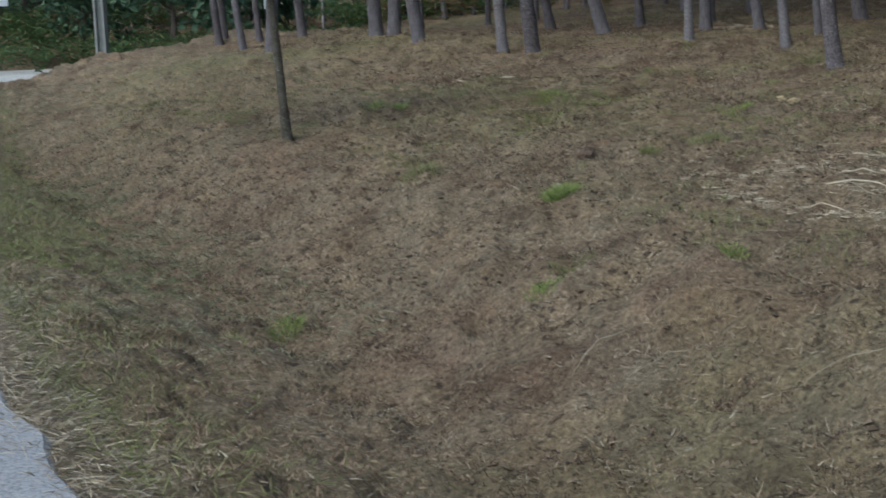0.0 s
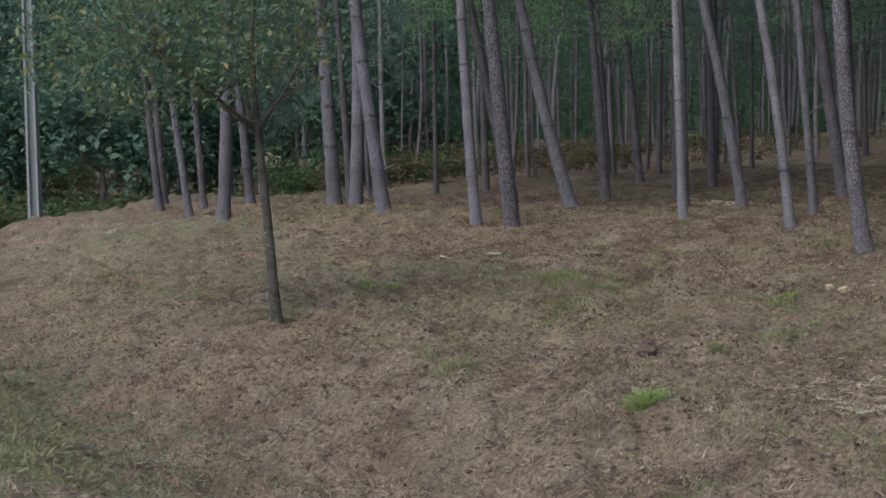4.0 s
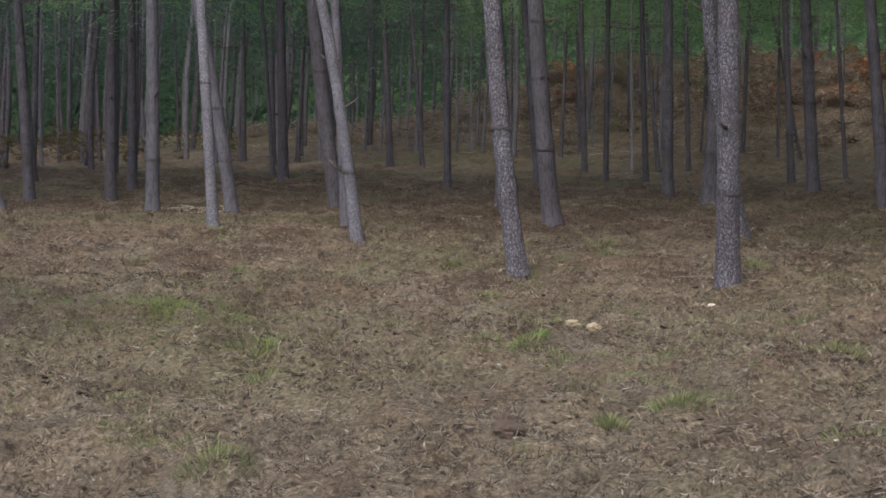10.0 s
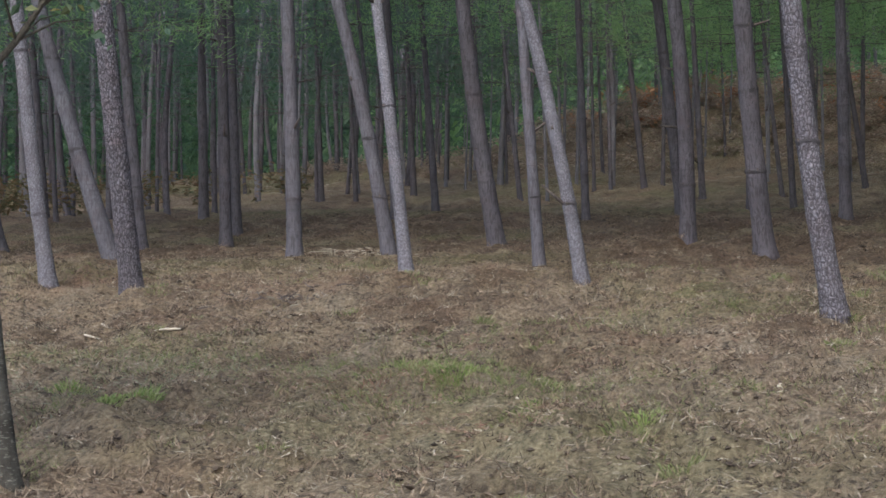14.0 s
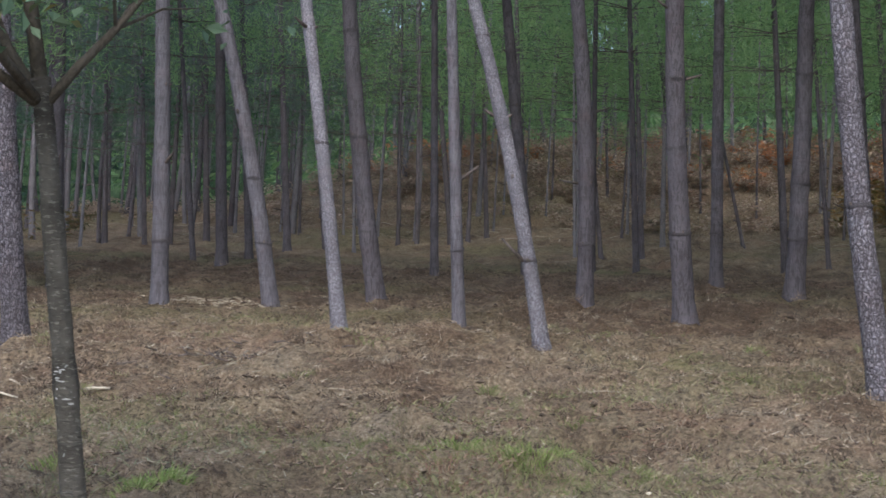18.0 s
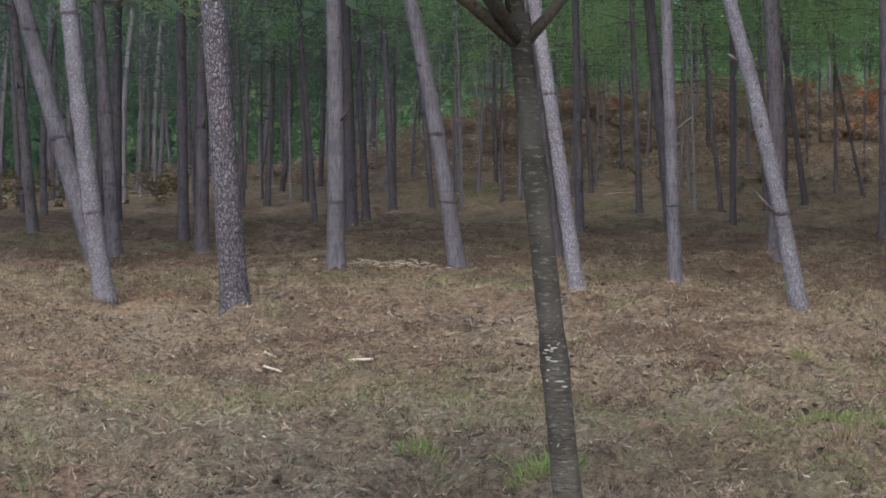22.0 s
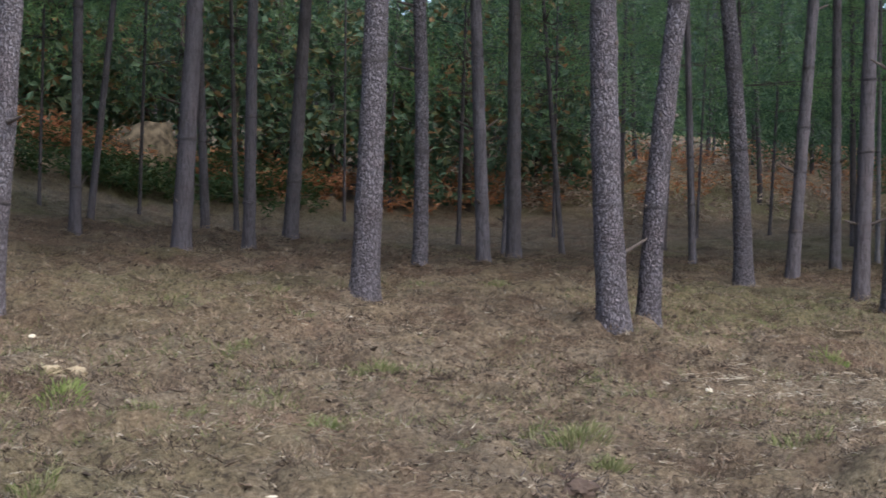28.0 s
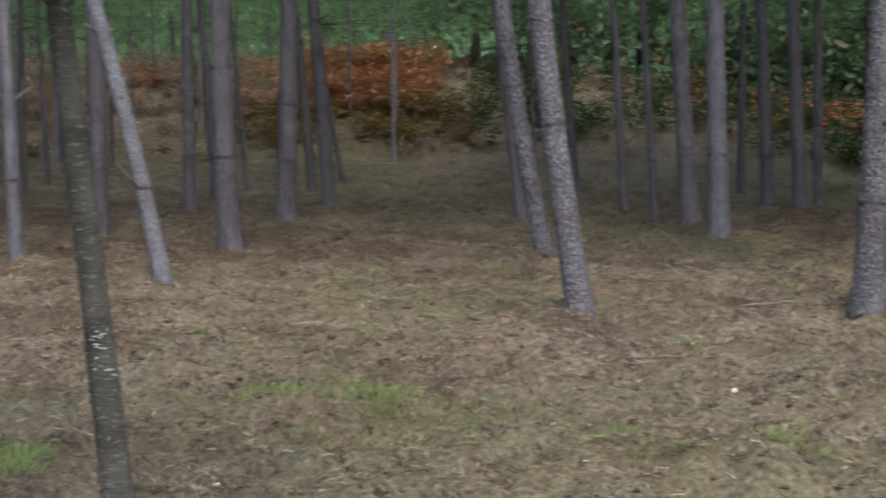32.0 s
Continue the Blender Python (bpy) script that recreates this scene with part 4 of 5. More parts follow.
bracken("bracken", 62, 70, lambda g: (-3.6 + g.normal() * 2.2, 34.6 + g.normal() * .6), FERN_DEAD, "rust-red bracken round a sandy bank", .6)
bracken("bracken", 63, 170, lambda g: (g.uniform(-34, -14), g.uniform(36, 47)), FERN_DEAD, "rust-red bracken along the crest of the rise", .7)
bracken("bracken", 59, 260, lambda g: (g.uniform(-36, -12), g.uniform(33, 46)), FERN_BROWN, "brown bracken on the far rise", .6)


def broadleaf(s, d, height, reach, seed, foot=.25, mat=None):
    """A leafy tree of the far edge: tapered trunk, limbs, and a ragged crown of many leaves."""
    rng = np.random.default_rng(seed)
    r = random.Random(seed)
    x, y = place(s, d)
    z0 = float(ground_z(x, y)) - .05
    root = new("broadleaf_tree")
    root.location = (x, y, z0)
    tagged(root, "dark green leafy tree crowding the edge of the wood", "tree", "leafy trees at the wood's edge")
    w = .05 + height * .012
    v, f = tube([(0, 0, 0), (.05, .02, height * .3), (-.06, .05, height * .6), (.02, 0, height * .92)], [w, w * .8, w * .5, .02], 8)
    trunk = child("trunk", mesh_of("trunk", v, f, DEAD_BARK, True), root)
    heads = []
    for k in range(9):
        u = foot + (1 - foot) * (k + .5) / 9
        a = r.random() * 6.283
        q = reach * (1.05 - .75 * u) * r.uniform(.5, 1)
        tip = (math.cos(a) * q, math.sin(a) * q, height * u + .3 * q)
        v, f = tube([(0, 0, height * u * .82), (tip[0] * .5, tip[1] * .5, height * u * .93), tip], [w * .4, w * .25, .01], 5)
        child("limb", mesh_of("limb", v, f, DEAD_BARK), root)
        for _ in range(3):
            heads.append(np.array(tip) + rng.normal(size=3) * reach * .32)
    c = np.concatenate([h + rng.normal(size=(70, 3)) * reach * np.array([.24, .24, .17]) for h in heads])
    c[:, 2] = np.maximum(c[:, 2], .25)
    v, f = leaf_quads(c, .24, rng, .3, .6)
    tagged(child("crown", mesh_of("crown", v, f, mat or DARK_LEAVES), root), kind="stuff")


EDGE = random.Random(77)
for k in range(22):
    broadleaf(EDGE.uniform(40, 56), 2.5 + k * .95 + EDGE.uniform(-.6, .6), EDGE.uniform(5, 10), EDGE.uniform(1.6, 2.6), 300 + k, .12)
for k in range(9):
    broadleaf(EDGE.uniform(33, 40), 6 + k * 1.7 + EDGE.uniform(-.6, .6), EDGE.uniform(3, 6), EDGE.uniform(1.1, 1.9), 340 + k, .3)
for k in range(22):
    broadleaf(7.0 - k * 1.1 + EDGE.uniform(-.5, .5), EDGE.uniform(35.5, 42), EDGE.uniform(3, 7), EDGE.uniform(1.5, 2.4), 360 + k, .06, HEDGE_LEAVES if k % 3 else OAK_LEAVES)


# ---------------------------------------------------------------- the young oak on the bank
LICHEN = leaf_material("lichen", [(.19, .20, .185), (.27, .27, .255)], .9, .0)


def young_oak():
    x, y = -2.34, 7.90
    z0 = soil_z(x, y) - .06
    root = new("oak_sapling")
    root.location = (x, y, z0)
    tagged(root, "young oak with a slim mossy trunk and sparse dull leaves", "tree")
    r = random.Random(9)
    rng = np.random.default_rng(9)

    def axis(h):
        return (-.117 * h - .0054 * h * h, .011 * h, h)

    hs = [0, .05, .12, .22] + [.22 + .11 * k for k in range(1, 15)] + [1.82]
    rad = [.046 * (1 - .30 * h / 2) * (1 + .5 * math.exp(-h / .08)) * (1.08 if k % 5 == 3 else 1) for k, h in enumerate(hs)]
    v, f = tube([axis(h) for h in hs], rad, 14, .13, r)
    child("trunk", mesh_of("trunk", v, f, OAK_TRUNK, True), root, "slim grey-brown trunk with pale lichen")
    for k in range(26):
        h = .77 + r.gauss(0, .045)
        a, q = r.uniform(3.7, 5.5), .046 * (1 - .30 * h / 2)
        p = axis(h)
        bm = bmesh.new()
        bmesh.ops.create_icosphere(bm, subdivisions=2, radius=1)
        for vert in bm.verts:
            vert.co *= 1 + .5 * noise.noise(vert.co * 2.1 + Vector((k, 0, 0)))
        me = bpy.data.meshes.new("lichen")
        bm.to_mesh(me)
        bm.free()
        me.materials.append(LICHEN)
        ob = child("lichen", me, root, "pale grey lichen patch")
        ob.matrix_basis = pose(p[0] + math.cos(a) * q, p[1] + math.sin(a) * q, h, 0, 0, math.degrees(a)) @ Matrix.Diagonal((.004, r.uniform(.004, .012), r.uniform(.0015, .004), 1))
    fork = Vector(axis(1.72))
    tips = []
    for way, length, w in (((-.55, .30, .95), 1.5, .023), ((.62, -.05, .80), 1.1, .020), ((-.05, .1, 1), 2.6, .030), ((-.80, -.40, .62), 1.5, .022), ((-.55, -.75, .60), 1.4, .02)):
        way = Vector(way).normalized()
        pts, p = [], fork.copy()
        for q in range(7):
            pts.append(tuple(p))
            p += (way + Vector((r.uniform(-.16, .16), r.uniform(-.16, .16), r.uniform(0, .12)))).normalized() * length / 6
        v, f = tube(pts, [w * (1 - q / 7.5) for q in range(7)], 7)
        child("limb", mesh_of("limb", v, f, OAK_BARK, True), root)
        for q in range(2, 7):
            b = Vector(pts[q])
            for _ in range(3):
                t = Vector((r.uniform(-1, 1), r.uniform(-1, 1), r.uniform(.1, .9))).normalized() * r.uniform(.25, .6)
                v, f = tube([tuple(b), tuple(b + t * .55 + Vector((0, 0, .03))), tuple(b + t)], [.007, .005, .002], 4)
                child("twig", mesh_of("twig", v, f, OAK_BARK), root)
                tips.append(b + t)
    side, across = Vector((-.90, -.43, 0)), Vector((-.43, .90, 0))
    for _ in range(430):
        out = r.uniform(-.6, 2.05)
        tips.append(fork + side * out + across * r.uniform(-.75, .75) + Vector((0, 0, .16 + .32 * abs(1.0 - out) + 1.9 * r.random() ** 1.5)))
    c = np.concatenate([np.array(t) + rng.normal(size=(17, 3)) * np.array([.13, .13, .09]) for t in tips])
    v, f = leaf_quads(c, .064, rng, .25, .55)
    tagged(child("leafage", mesh_of("leafage", v, f, OAK_LEAVES), root, "dull green lobed leaves, some yellow"), kind="stuff")


young_oak()


# ---------------------------------------------------------------- sign, pole, plate on a trunk
def box(name, size, at, mat, parent, label="", edge=.004):
    bm = bmesh.new()
    bmesh.ops.create_cube(bm, size=1)
    bmesh.ops.scale(bm, vec=size, verts=bm.verts)
    bmesh.ops.bevel(bm, geom=bm.edges, offset=edge, segments=2, affect="EDGES")
    me = bpy.data.meshes.new(name)
    bm.to_mesh(me)
    bm.free()
    me.materials.append(mat)
    ob = child(name, me, parent, label)
    ob.location = at
    return ob


def plain(name, colour, rough, speck=.08):
    m, n, l, b = material(name, rough)
    v = coords(n, l)
    a = noise_node(n, l, v, 6, 5)
    l.new(mix(n, l, ramp(n, l, a, [(.35, (0, 0, 0)), (.7, (1, 1, 1))]), colour, tuple(k * (1 - 3 * speck) for k in colour)), b.inputs["Base Color"])
    l.new(bump(n, l, noise_node(n, l, v, 60, 3), .3, .004), b.inputs["Normal"])
    return m


def post_boxes():
    s, d = 17.8, 3.28
    x, y = place(s, d)
    z = soil_z(x, y)
    root = new("post_boxes")
    root.location = (x, y, z - .05)
    root.rotation_euler = (0, 0, radians(52))
    tagged(root, "two pale grey letter boxes on one dark metal post", "mailbox")
    dark, pale, ink = plain("dark_metal", (.018, .02, .024), .5), plain("pale_box", (.62, .65, .70), .5, .03), plain("ink", (.12, .15, .2), .6)
    box("post", (.062, .062, 1.86), (0, 0, .93), dark, root, "dark square metal post")
    box("cap", (.075, .075, .03), (0, 0, 1.875), dark, root)
    for k in (-1, 1):
        b = box("letter_box", (.395, .20, .40), (k * .225, .03, 1.62), dark, root, "shallow box with a dark rim", .012)
        box("front_panel", (.365, .012, .365), (0, -.104, -.005), pale, b, "pale front panel", .004)
        box("rain_lip", (.40, .05, .018), (0, -.115, .198), dark, b)
        if k == 1:
            box("printed_bar", (.13, .004, .055), (.05, -.112, .0), ink, b, "dark printed bar")


def concrete_pole():
    x, y = -15.01, 20.17
    z = float(ground_z(x, y))
    root = new("utility_pole")
    root.location = (x, y, z - .1)
    root.rotation_euler = (0, 0, radians(20))
    tagged(root, "weathered pale concrete utility pole beyond the bank", "pole")
    grey, edge = plain("weathered_concrete", (.13, .14, .142), .9, .1), plain("pale_concrete", (.19, .20, .205), .9, .06)
    lean = -.035
    for name, dx, w, mat in (("flange", -.085, .05, edge), ("web", 0, .12, grey), ("flange", .085, .05, edge)):
        dep = .20 if name == "flange" else .10
        v = []
        for h, q in ((0, 1.0), (3, .9), (8.5, .7)):
            for a, b in ((-1, -1), (1, -1), (1, 1), (-1, 1)):
                v.append((dx * q + a * w * q / 2 + lean * h, b * dep * q / 2, h))
        f = [(i * 4 + k, i * 4 + (k + 1) % 4, i * 4 + 4 + (k + 1) % 4, i * 4 + 4 + k) for i in range(2) for k in range(4)] + [(8, 9, 10, 11)]
        child(name, mesh_of(name, v, f, mat), root)


def lane_marker():
    x, y = -18.1, 30.3
    z = float(ground_z(x, y))
    root = new("marker_post")
    root.location = (x, y, z - .05)
    root.rotation_euler = (0, 0, radians(30))
    tagged(root, "white marker board on a thin dark post beside the lane", "sign")
    box("post", (.04, .04, 1.95), (0, .03, .975), plain("post_steel", (.05, .05, .055), .5), root, "thin dark post")
    box("board", (.15, .02, .44), (0, 0, 1.72), plain("white_enamel", (.60, .64, .70), .5, .04), root, "white enamelled board", .004)


post_boxes()
concrete_pole()
lane_marker()


# ---------------------------------------------------------------- what lies on the ground
WOOD = plain("split_wood", (.33, .265, .17), .8, .1)
PALE_WOOD = plain("bleached_wood", (.50, .44, .35), .8, .06)
CHIP = plain("fresh_chip", (.60, .54, .43), .8, .05)
ROOTS = plain("matted_roots", (.085, .060, .046), .95, .2)
PALE_SAND = plain("dry_sand", (.20, .160, .110), .95, .28)
GREY_TWIG = plain("grey_twig", (.27, .235, .18), .8, .08)
SAND = plain("bare_sand", (.165, .132, .09), .95, .25)


def stick(x, y, length, turn, thick, label, mat=None, seed=1, arch=.02):
    r = random.Random(seed)
    pts, a = [], radians(turn)
    ends = [soil_z(x + math.cos(a) * q * length, y + math.sin(a) * q * length) for q in (-.5, 0, .5)]
    lift = max(0, ends[1] - (ends[0] + ends[2]) / 2) * .7
    for k in range(6):
        q = (k / 5 - .5) * length
        px, py = x + math.cos(a) * q, y + math.sin(a) * q
        pts.append((px - x, py - y, ends[0] + (ends[2] - ends[0]) * k / 5 + lift + thick * .6 + arch * math.sin(math.pi * k / 5) * r.uniform(.5, 1.2)))
        a += r.uniform(-.05, .05)
    v, f = tube(pts, [thick * (.6 + .1 * k) for k in (4, 5, 4, 4, 3, 2)], 7, .15, r)
    ob = new("stick", mesh_of("stick", v, f, mat or GREY_TWIG, True))
    ob.location = (x, y, 0)
    tagged(ob, label, "stick", "sticks on the forest floor")


stick(-3.28, 13.56, .36, 6, 0.012, "straight bleached stick lying on mown grass", PALE_WOOD, seed=1, arch=.0)
stick(-2.92, 13.16, .16, 4, 0.008, "short bleached stick on mown grass", PALE_WOOD, seed=2, arch=.0)
stick(-2.97, 12.69, .12, 12, 0.008, "short pale splinter on mown grass", PALE_WOOD, seed=24, arch=.0)
stick(-2.45, 12.88, .20, 28, 0.010, "short crooked bleached stick on mown grass", PALE_WOOD, seed=3, arch=.01)
stick(3.46, 10.86, .5, -38, 0.003, "long thin bent twig near the pines", seed=4, arch=.02)
stick(-.9, 12.2, .3, 10, 0.003, "small pale twig in dry litter", seed=5)
stick(.55, 11.9, .35, -20, 0.003, "small pale twig in dry litter", seed=6)
stick(3.58, 1.92, .42, 60, .0025, "arched dry grass stalk on the ditch bank", seed=7, arch=.10)
stick(3.96, 1.67, .30, 35, .0025, "dry grass stalk on the ditch bank", seed=8, arch=.03)
stick(4.24, 2.75, .30, 70, .0025, "dry grass stalk on the ditch bank", seed=21, arch=.04)
stick(4.24, 3.90, .22, 150, .003, "pale dry stalk at the top of the ditch", seed=22, arch=.03)
stick(4.92, 1.28, .40, 20, .0025, "dry grass stalk on the ditch bank", seed=23, arch=.05)
stick(-1.1, 18.6, .7, -10, 0.010, "pale cut branch among wood chips", PALE_WOOD, seed=9)
for k in range(15):
    q = random.Random(600 + k)
    s, d = q.uniform(-3.8, -.2), q.uniform(5.2, 7.8)
    stick(*place(s, d), q.uniform(.15, .5), q.uniform(-70, 20), q.uniform(.0025, .004), "bleached dry stalk in a swathe of straw", PALE_WOOD, seed=620 + k, arch=.05)


def lump(name, x, y, size, mat, label, category, seed, lift=.3):
    """A knobbly lump half sunk in the soil."""
    bm = bmesh.new()
    bmesh.ops.create_icosphere(bm, subdivisions=3, radius=1)
    for vert in bm.verts:
        p = vert.co
        k = 1 + .45 * noise.noise(p * 1.6 + Vector((seed, 0, 0))) + .26 * noise.noise(p * 4 + Vector((0, seed, 0)))
        vert.co = Vector((p.x * size[0] * k, p.y * size[1] * k, p.z * size[2] * k))
    me = bpy.data.meshes.new(name)
    bm.to_mesh(me)
    bm.free()
    me.polygons.foreach_set("use_smooth", [size[0] > .25] * len(me.polygons))
    me.materials.append(mat)
    ob = new(name, me)
    ob.location = (x, y, soil_z(x, y) + size[2] * lift)
    ob.rotation_euler = (0, 0, seed * 1.3)
    return tagged(ob, label, category)


lump("wood_chunk", 2.46, 8.66, (.075, .042, .028), WOOD, "split yellowish chunk of wood on grass", "wood", 1)
lump("wood_chunk", 2.33, 8.71, (.05, .035, .028), WOOD, "small yellowish split of wood on grass", "wood", 2)
lump("wood_chip", 1.34, 9.18, (.022, .015, .010), CHIP, "white wood chip on mown grass", "wood chip", 3)
lump("wood_chip", 1.05, 6.58, (.030, .007, .006), CHIP, "white splinter on dry grass", "wood chip", 4)
lump("wood_chip", 3.38, 9.75, (.03, .02, .014), CHIP, "white wood chip under the pines", "wood chip", 5)
lump("wood_chip", 4.60, 6.12, (.022, .02, .016), CHIP, "white wood chip in pine litter", "wood chip", 6)
for k in range(26):
    q = random.Random(700 + k)
    s, d = q.uniform(-3, 13), q.uniform(5, 12)
    lump("wood_chip", *place(s, d), (q.uniform(.008, .02), q.uniform(.006, .012), .006), CHIP, "tiny pale wood chip in dry litter", "wood chip", 10 + k)
lump("root_clod", 1.79, 5.70, (.075, .055, .042), ROOTS, "dark clod of roots and earth under twigs", "clod", 7, .15)
lump("sand_face", 24.4, 25.2, (.82, .85, .90), PALE_SAND, "bare pale sandy bank under trees", "bank", 8, .02)
for k, (s, d) in enumerate(((15.5, 32.7), (16.3, 33.3), (14.2, 33.0), (17.4, 33.2), (12.9, 32.8), (11.8, 33.1), (18.6, 33.4))):
    lump("pale_stone", *place(s, d), (.15, .11, .08), SAND, "pale stone showing on the bracken bank", "stone", 30 + k, .3)


def litter(name, seed, count, spot, length, width, mat, label, lie=.22, category="litter"):
    rng = np.random.default_rng(seed)
    s, d = spot(rng, count)
    d = d + road_drift(s) * ease(4.0, 1.5, d)
    x, y = s * UX + d * NX, s * UY + d * NY
    z = ground_z(x, y) + relief(x, y) + .004
    a = rng.uniform(0, 6.283, count)
    way = np.stack([np.cos(a), np.sin(a), np.abs(rng.normal(size=count)) * lie], 1)
    v, f = blades(np.stack([x, y, z], 1), way, rng.uniform(.5, 1.4, count) * length, rng.uniform(.6, 1.3, count) * width, rng, .10)
    tagged(new(name, mesh_of(name, v, f, mat)), label, category, kind="stuff")


def drift(g, n, s_lo, s_hi, d_lo, d_hi, cell, seed, cut):
    """Places in drifts: thick here, thin there."""
    s, d = g.uniform(s_lo, s_hi, 3 * n), d_lo + (d_hi - d_lo) * g.uniform(0, 1, 3 * n) ** 1.3
    k = np.nonzero(value_noise(s, d, cell, seed) + .4 * value_noise(s, d, cell * .3, seed + 1) > cut)[0]
    k = np.resize(k, n)
    return s[k] + g.normal(size=n) * .03, d[k] + g.normal(size=n) * .03


litter("dry_grass", 61, 80000, lambda g, n: drift(g, n, -7, 18, .95, 13, .6, 71, .55), .046, .0028, STRAW, "mown dry grass lying over the soil")
litter("dry_grass", 62, 34000, lambda g, n: drift(g, n, -6, 15, 3.0, 12, .3, 73, .74), .042, .0030, BROWN_LITTER, "short dry stubble over the bank", 1.1)
litter("dry_grass", 63, 22000, lambda g, n: (g.uniform(-7, 20, n), .70 + np.abs(g.normal(size=n)) * .26), .10, .004, STRAW, "pale mown grass along the road's edge", .3)
litter("dry_grass", 64, 11000, lambda g, n: drift(g, n, -5.0, .3, 5.2, 8.4, .5, 75, .58), .075, .0034, PALE_STRAW, "swathe of pale cut straw", .22)
litter("dry_grass", 76, 9000, lambda g, n: drift(g, n, -2.5, 5, 4.2, 7.8, .7, 85, .45), .050, .0024, STRAW, "fine pale clippings over the bank's shoulder", .3)
litter("pine_litter", 65, 42000, lambda g, n: drift(g, n, -14, 24, 8.5, 34, .9, 77, .60), .055, .0045, BROWN_LITTER, "brown pine needles and twigs under the trees", .25)
litter("brushwood", 71, 1500, lambda g, n: (g.uniform(8, 32, n), g.uniform(29.5, 38, n)), .42, .016, STRAW, "pale fallen twigs and debris on the bank", .12)
litter("thin_grass", 66, 19000, lambda g, n: drift(g, n, -6, 14, 4.6, 13, .7, 79, .98), .055, .0034, DULL_GRASS, "thin dull green grass coming through the litter", 1.6, "grass")
litter("thin_grass", 67, 16000, lambda g, n: (g.uniform(2, 20, n), .85 + np.abs(g.normal(size=n)) * .8), .09, .006, DULL_GRASS, "mown green grass of the verge", 1.0, "grass")
litter("thin_grass", 77, 24000, lambda g, n: (g.uniform(7.5, 21, n), g.uniform(1.2, 7.6, n)), .060, .0042, VERGE_GRASS, "short grey-green grass over the bank's end", .9, "grass")
litter("thin_grass", 78, 16000, lambda g, n: drift(g, n, 0, 10, .95, 3.4, .7, 87, .55), .075, .0042, VERGE_GRASS, "mown grey-green grass in the ditch", .6, "grass")
litter("thin_grass", 68, 5000, lambda g, n: (g.uniform(-5, 6, n), .95 + np.abs(g.normal(size=n)) * .55), .08, .005, DULL_GRASS, "mown green grass beside the road", .9, "grass")


def crumbs(name, seed, count, per, s_lo, s_hi, d_lo, d_hi, mat, label, bulk=1.0):
    """Small heaped wisps of mown stubble, each a burst of short stalks."""
    rng = np.random.default_rng(seed)
    s, d = drift(rng, count, s_lo, s_hi, d_lo, d_hi, .7, seed + 9, .45)
    x, y = s * UX + d * NX, s * UY + d * NY
    z = ground_z(x, y) + relief(x, y)
    big = rng.uniform(.5, 1.5, count) * bulk
    c = np.repeat(np.stack([x, y, z], 1), per, 0)
    k = np.repeat(big, per)
    c += rng.normal(size=c.shape) * np.array([.022, .022, .004]) * k[:, None]
    way = rng.normal(size=c.shape) * np.array([1, 1, .55]) + np.array([0, 0, .65])
    v, f = slivers(c, way, rng.uniform(.018, .042, len(c)) * k, rng.uniform(.003, .006, len(c)) * bulk ** .4, rng)
    tagged(new(name, mesh_of(name, v, f, mat)), label, "litter", kind="stuff")


crumbs("stubble", 91, 15000, 14, -6, 15, 1.2, 12, BROWN_LITTER, "brown crumbs of mown stubble and roots", 1.5)
crumbs("stubble", 97, 14000, 12, -13, 22, 8, 24, BROWN_LITTER, "brown tussocks of needles and dead grass under the pines", 1.6)
crumbs("stubble", 98, 3000, 10, -13, 22, 8, 18, STRAW, "pale wisps of dead grass under the pines", 1.4)
crumbs("stubble", 99, 9000, 12, -12, 20, 8, 22, DARK_CRUMB, "dark crumbs of litter standing in for shaded hollows under the pines", 1.7)
crumbs("stubble", 92, 4500, 10, -6, 15, 1.2, 12, STRAW, "pale wisps of mown grass", 1.4)
crumbs("stubble", 93, 8000, 10, -6, 13, 2.6, 8.5, DARK_CRUMB, "dark crumbs of stubble standing in for shaded pits", 1.3)


def clods(seed, count, s_lo, s_hi, d_lo, d_hi, size):
    """Dark earth lumps that stand in for shaded pits in the soil, thick in some drifts."""
    rng = np.random.default_rng(seed)
    s, d = drift(rng, count, s_lo, s_hi, d_lo, d_hi, .8, seed + 3, .62)
    x, y = s * UX + d * NX, s * UY + d * NY
    c = np.stack([x, y, ground_z(x, y) + relief(x, y) + .002], 1)
    r = (size * rng.uniform(.4, 1.0, count) ** 1.5)[:, None]
    a = rng.uniform(0, 6.283, count)
    u = np.stack([np.cos(a), np.sin(a), rng.normal(size=count) * .2], 1) * r * rng.uniform(.8, 1.9, (count, 1))
    w = np.stack([-np.sin(a), np.cos(a), rng.normal(size=count) * .2], 1) * r * rng.uniform(.6, 1.1, (count, 1))
    h = np.stack([rng.normal(size=count) * .3, rng.normal(size=count) * .3, np.ones(count)], 1) * r * .55
    v = np.stack([c + u, c + w, c - u * .8, c - w * .9, c + h, c - h], 1).reshape(-1, 3)
    o = 6 * np.arange(count)[:, None]
    f = np.concatenate([o + np.array(t) for t in ((0, 1, 4), (1, 2, 4), (2, 3, 4), (3, 0, 4), (1, 0, 5), (2, 1, 5), (3, 2, 5), (0, 3, 5))])
    tagged(new("shade_clods", mesh_of("shade_clods", v, f, CLOD)), "dark earth lumps standing in for shaded pits on the mown bank", "soil", kind="stuff")


# Dark earth tones that carry the shade of small pits.
CLOD = leaf_material("clod", [(.040, .029, .021), (.065, .048, .034), (.10, .074, .052), (.15, .112, .078)], .95, .0)
clods(95, 9000, -5, 15, 2.6, 9.5, .024)
clods(96, 4000, -8, 18, 8.0, 20, .032)


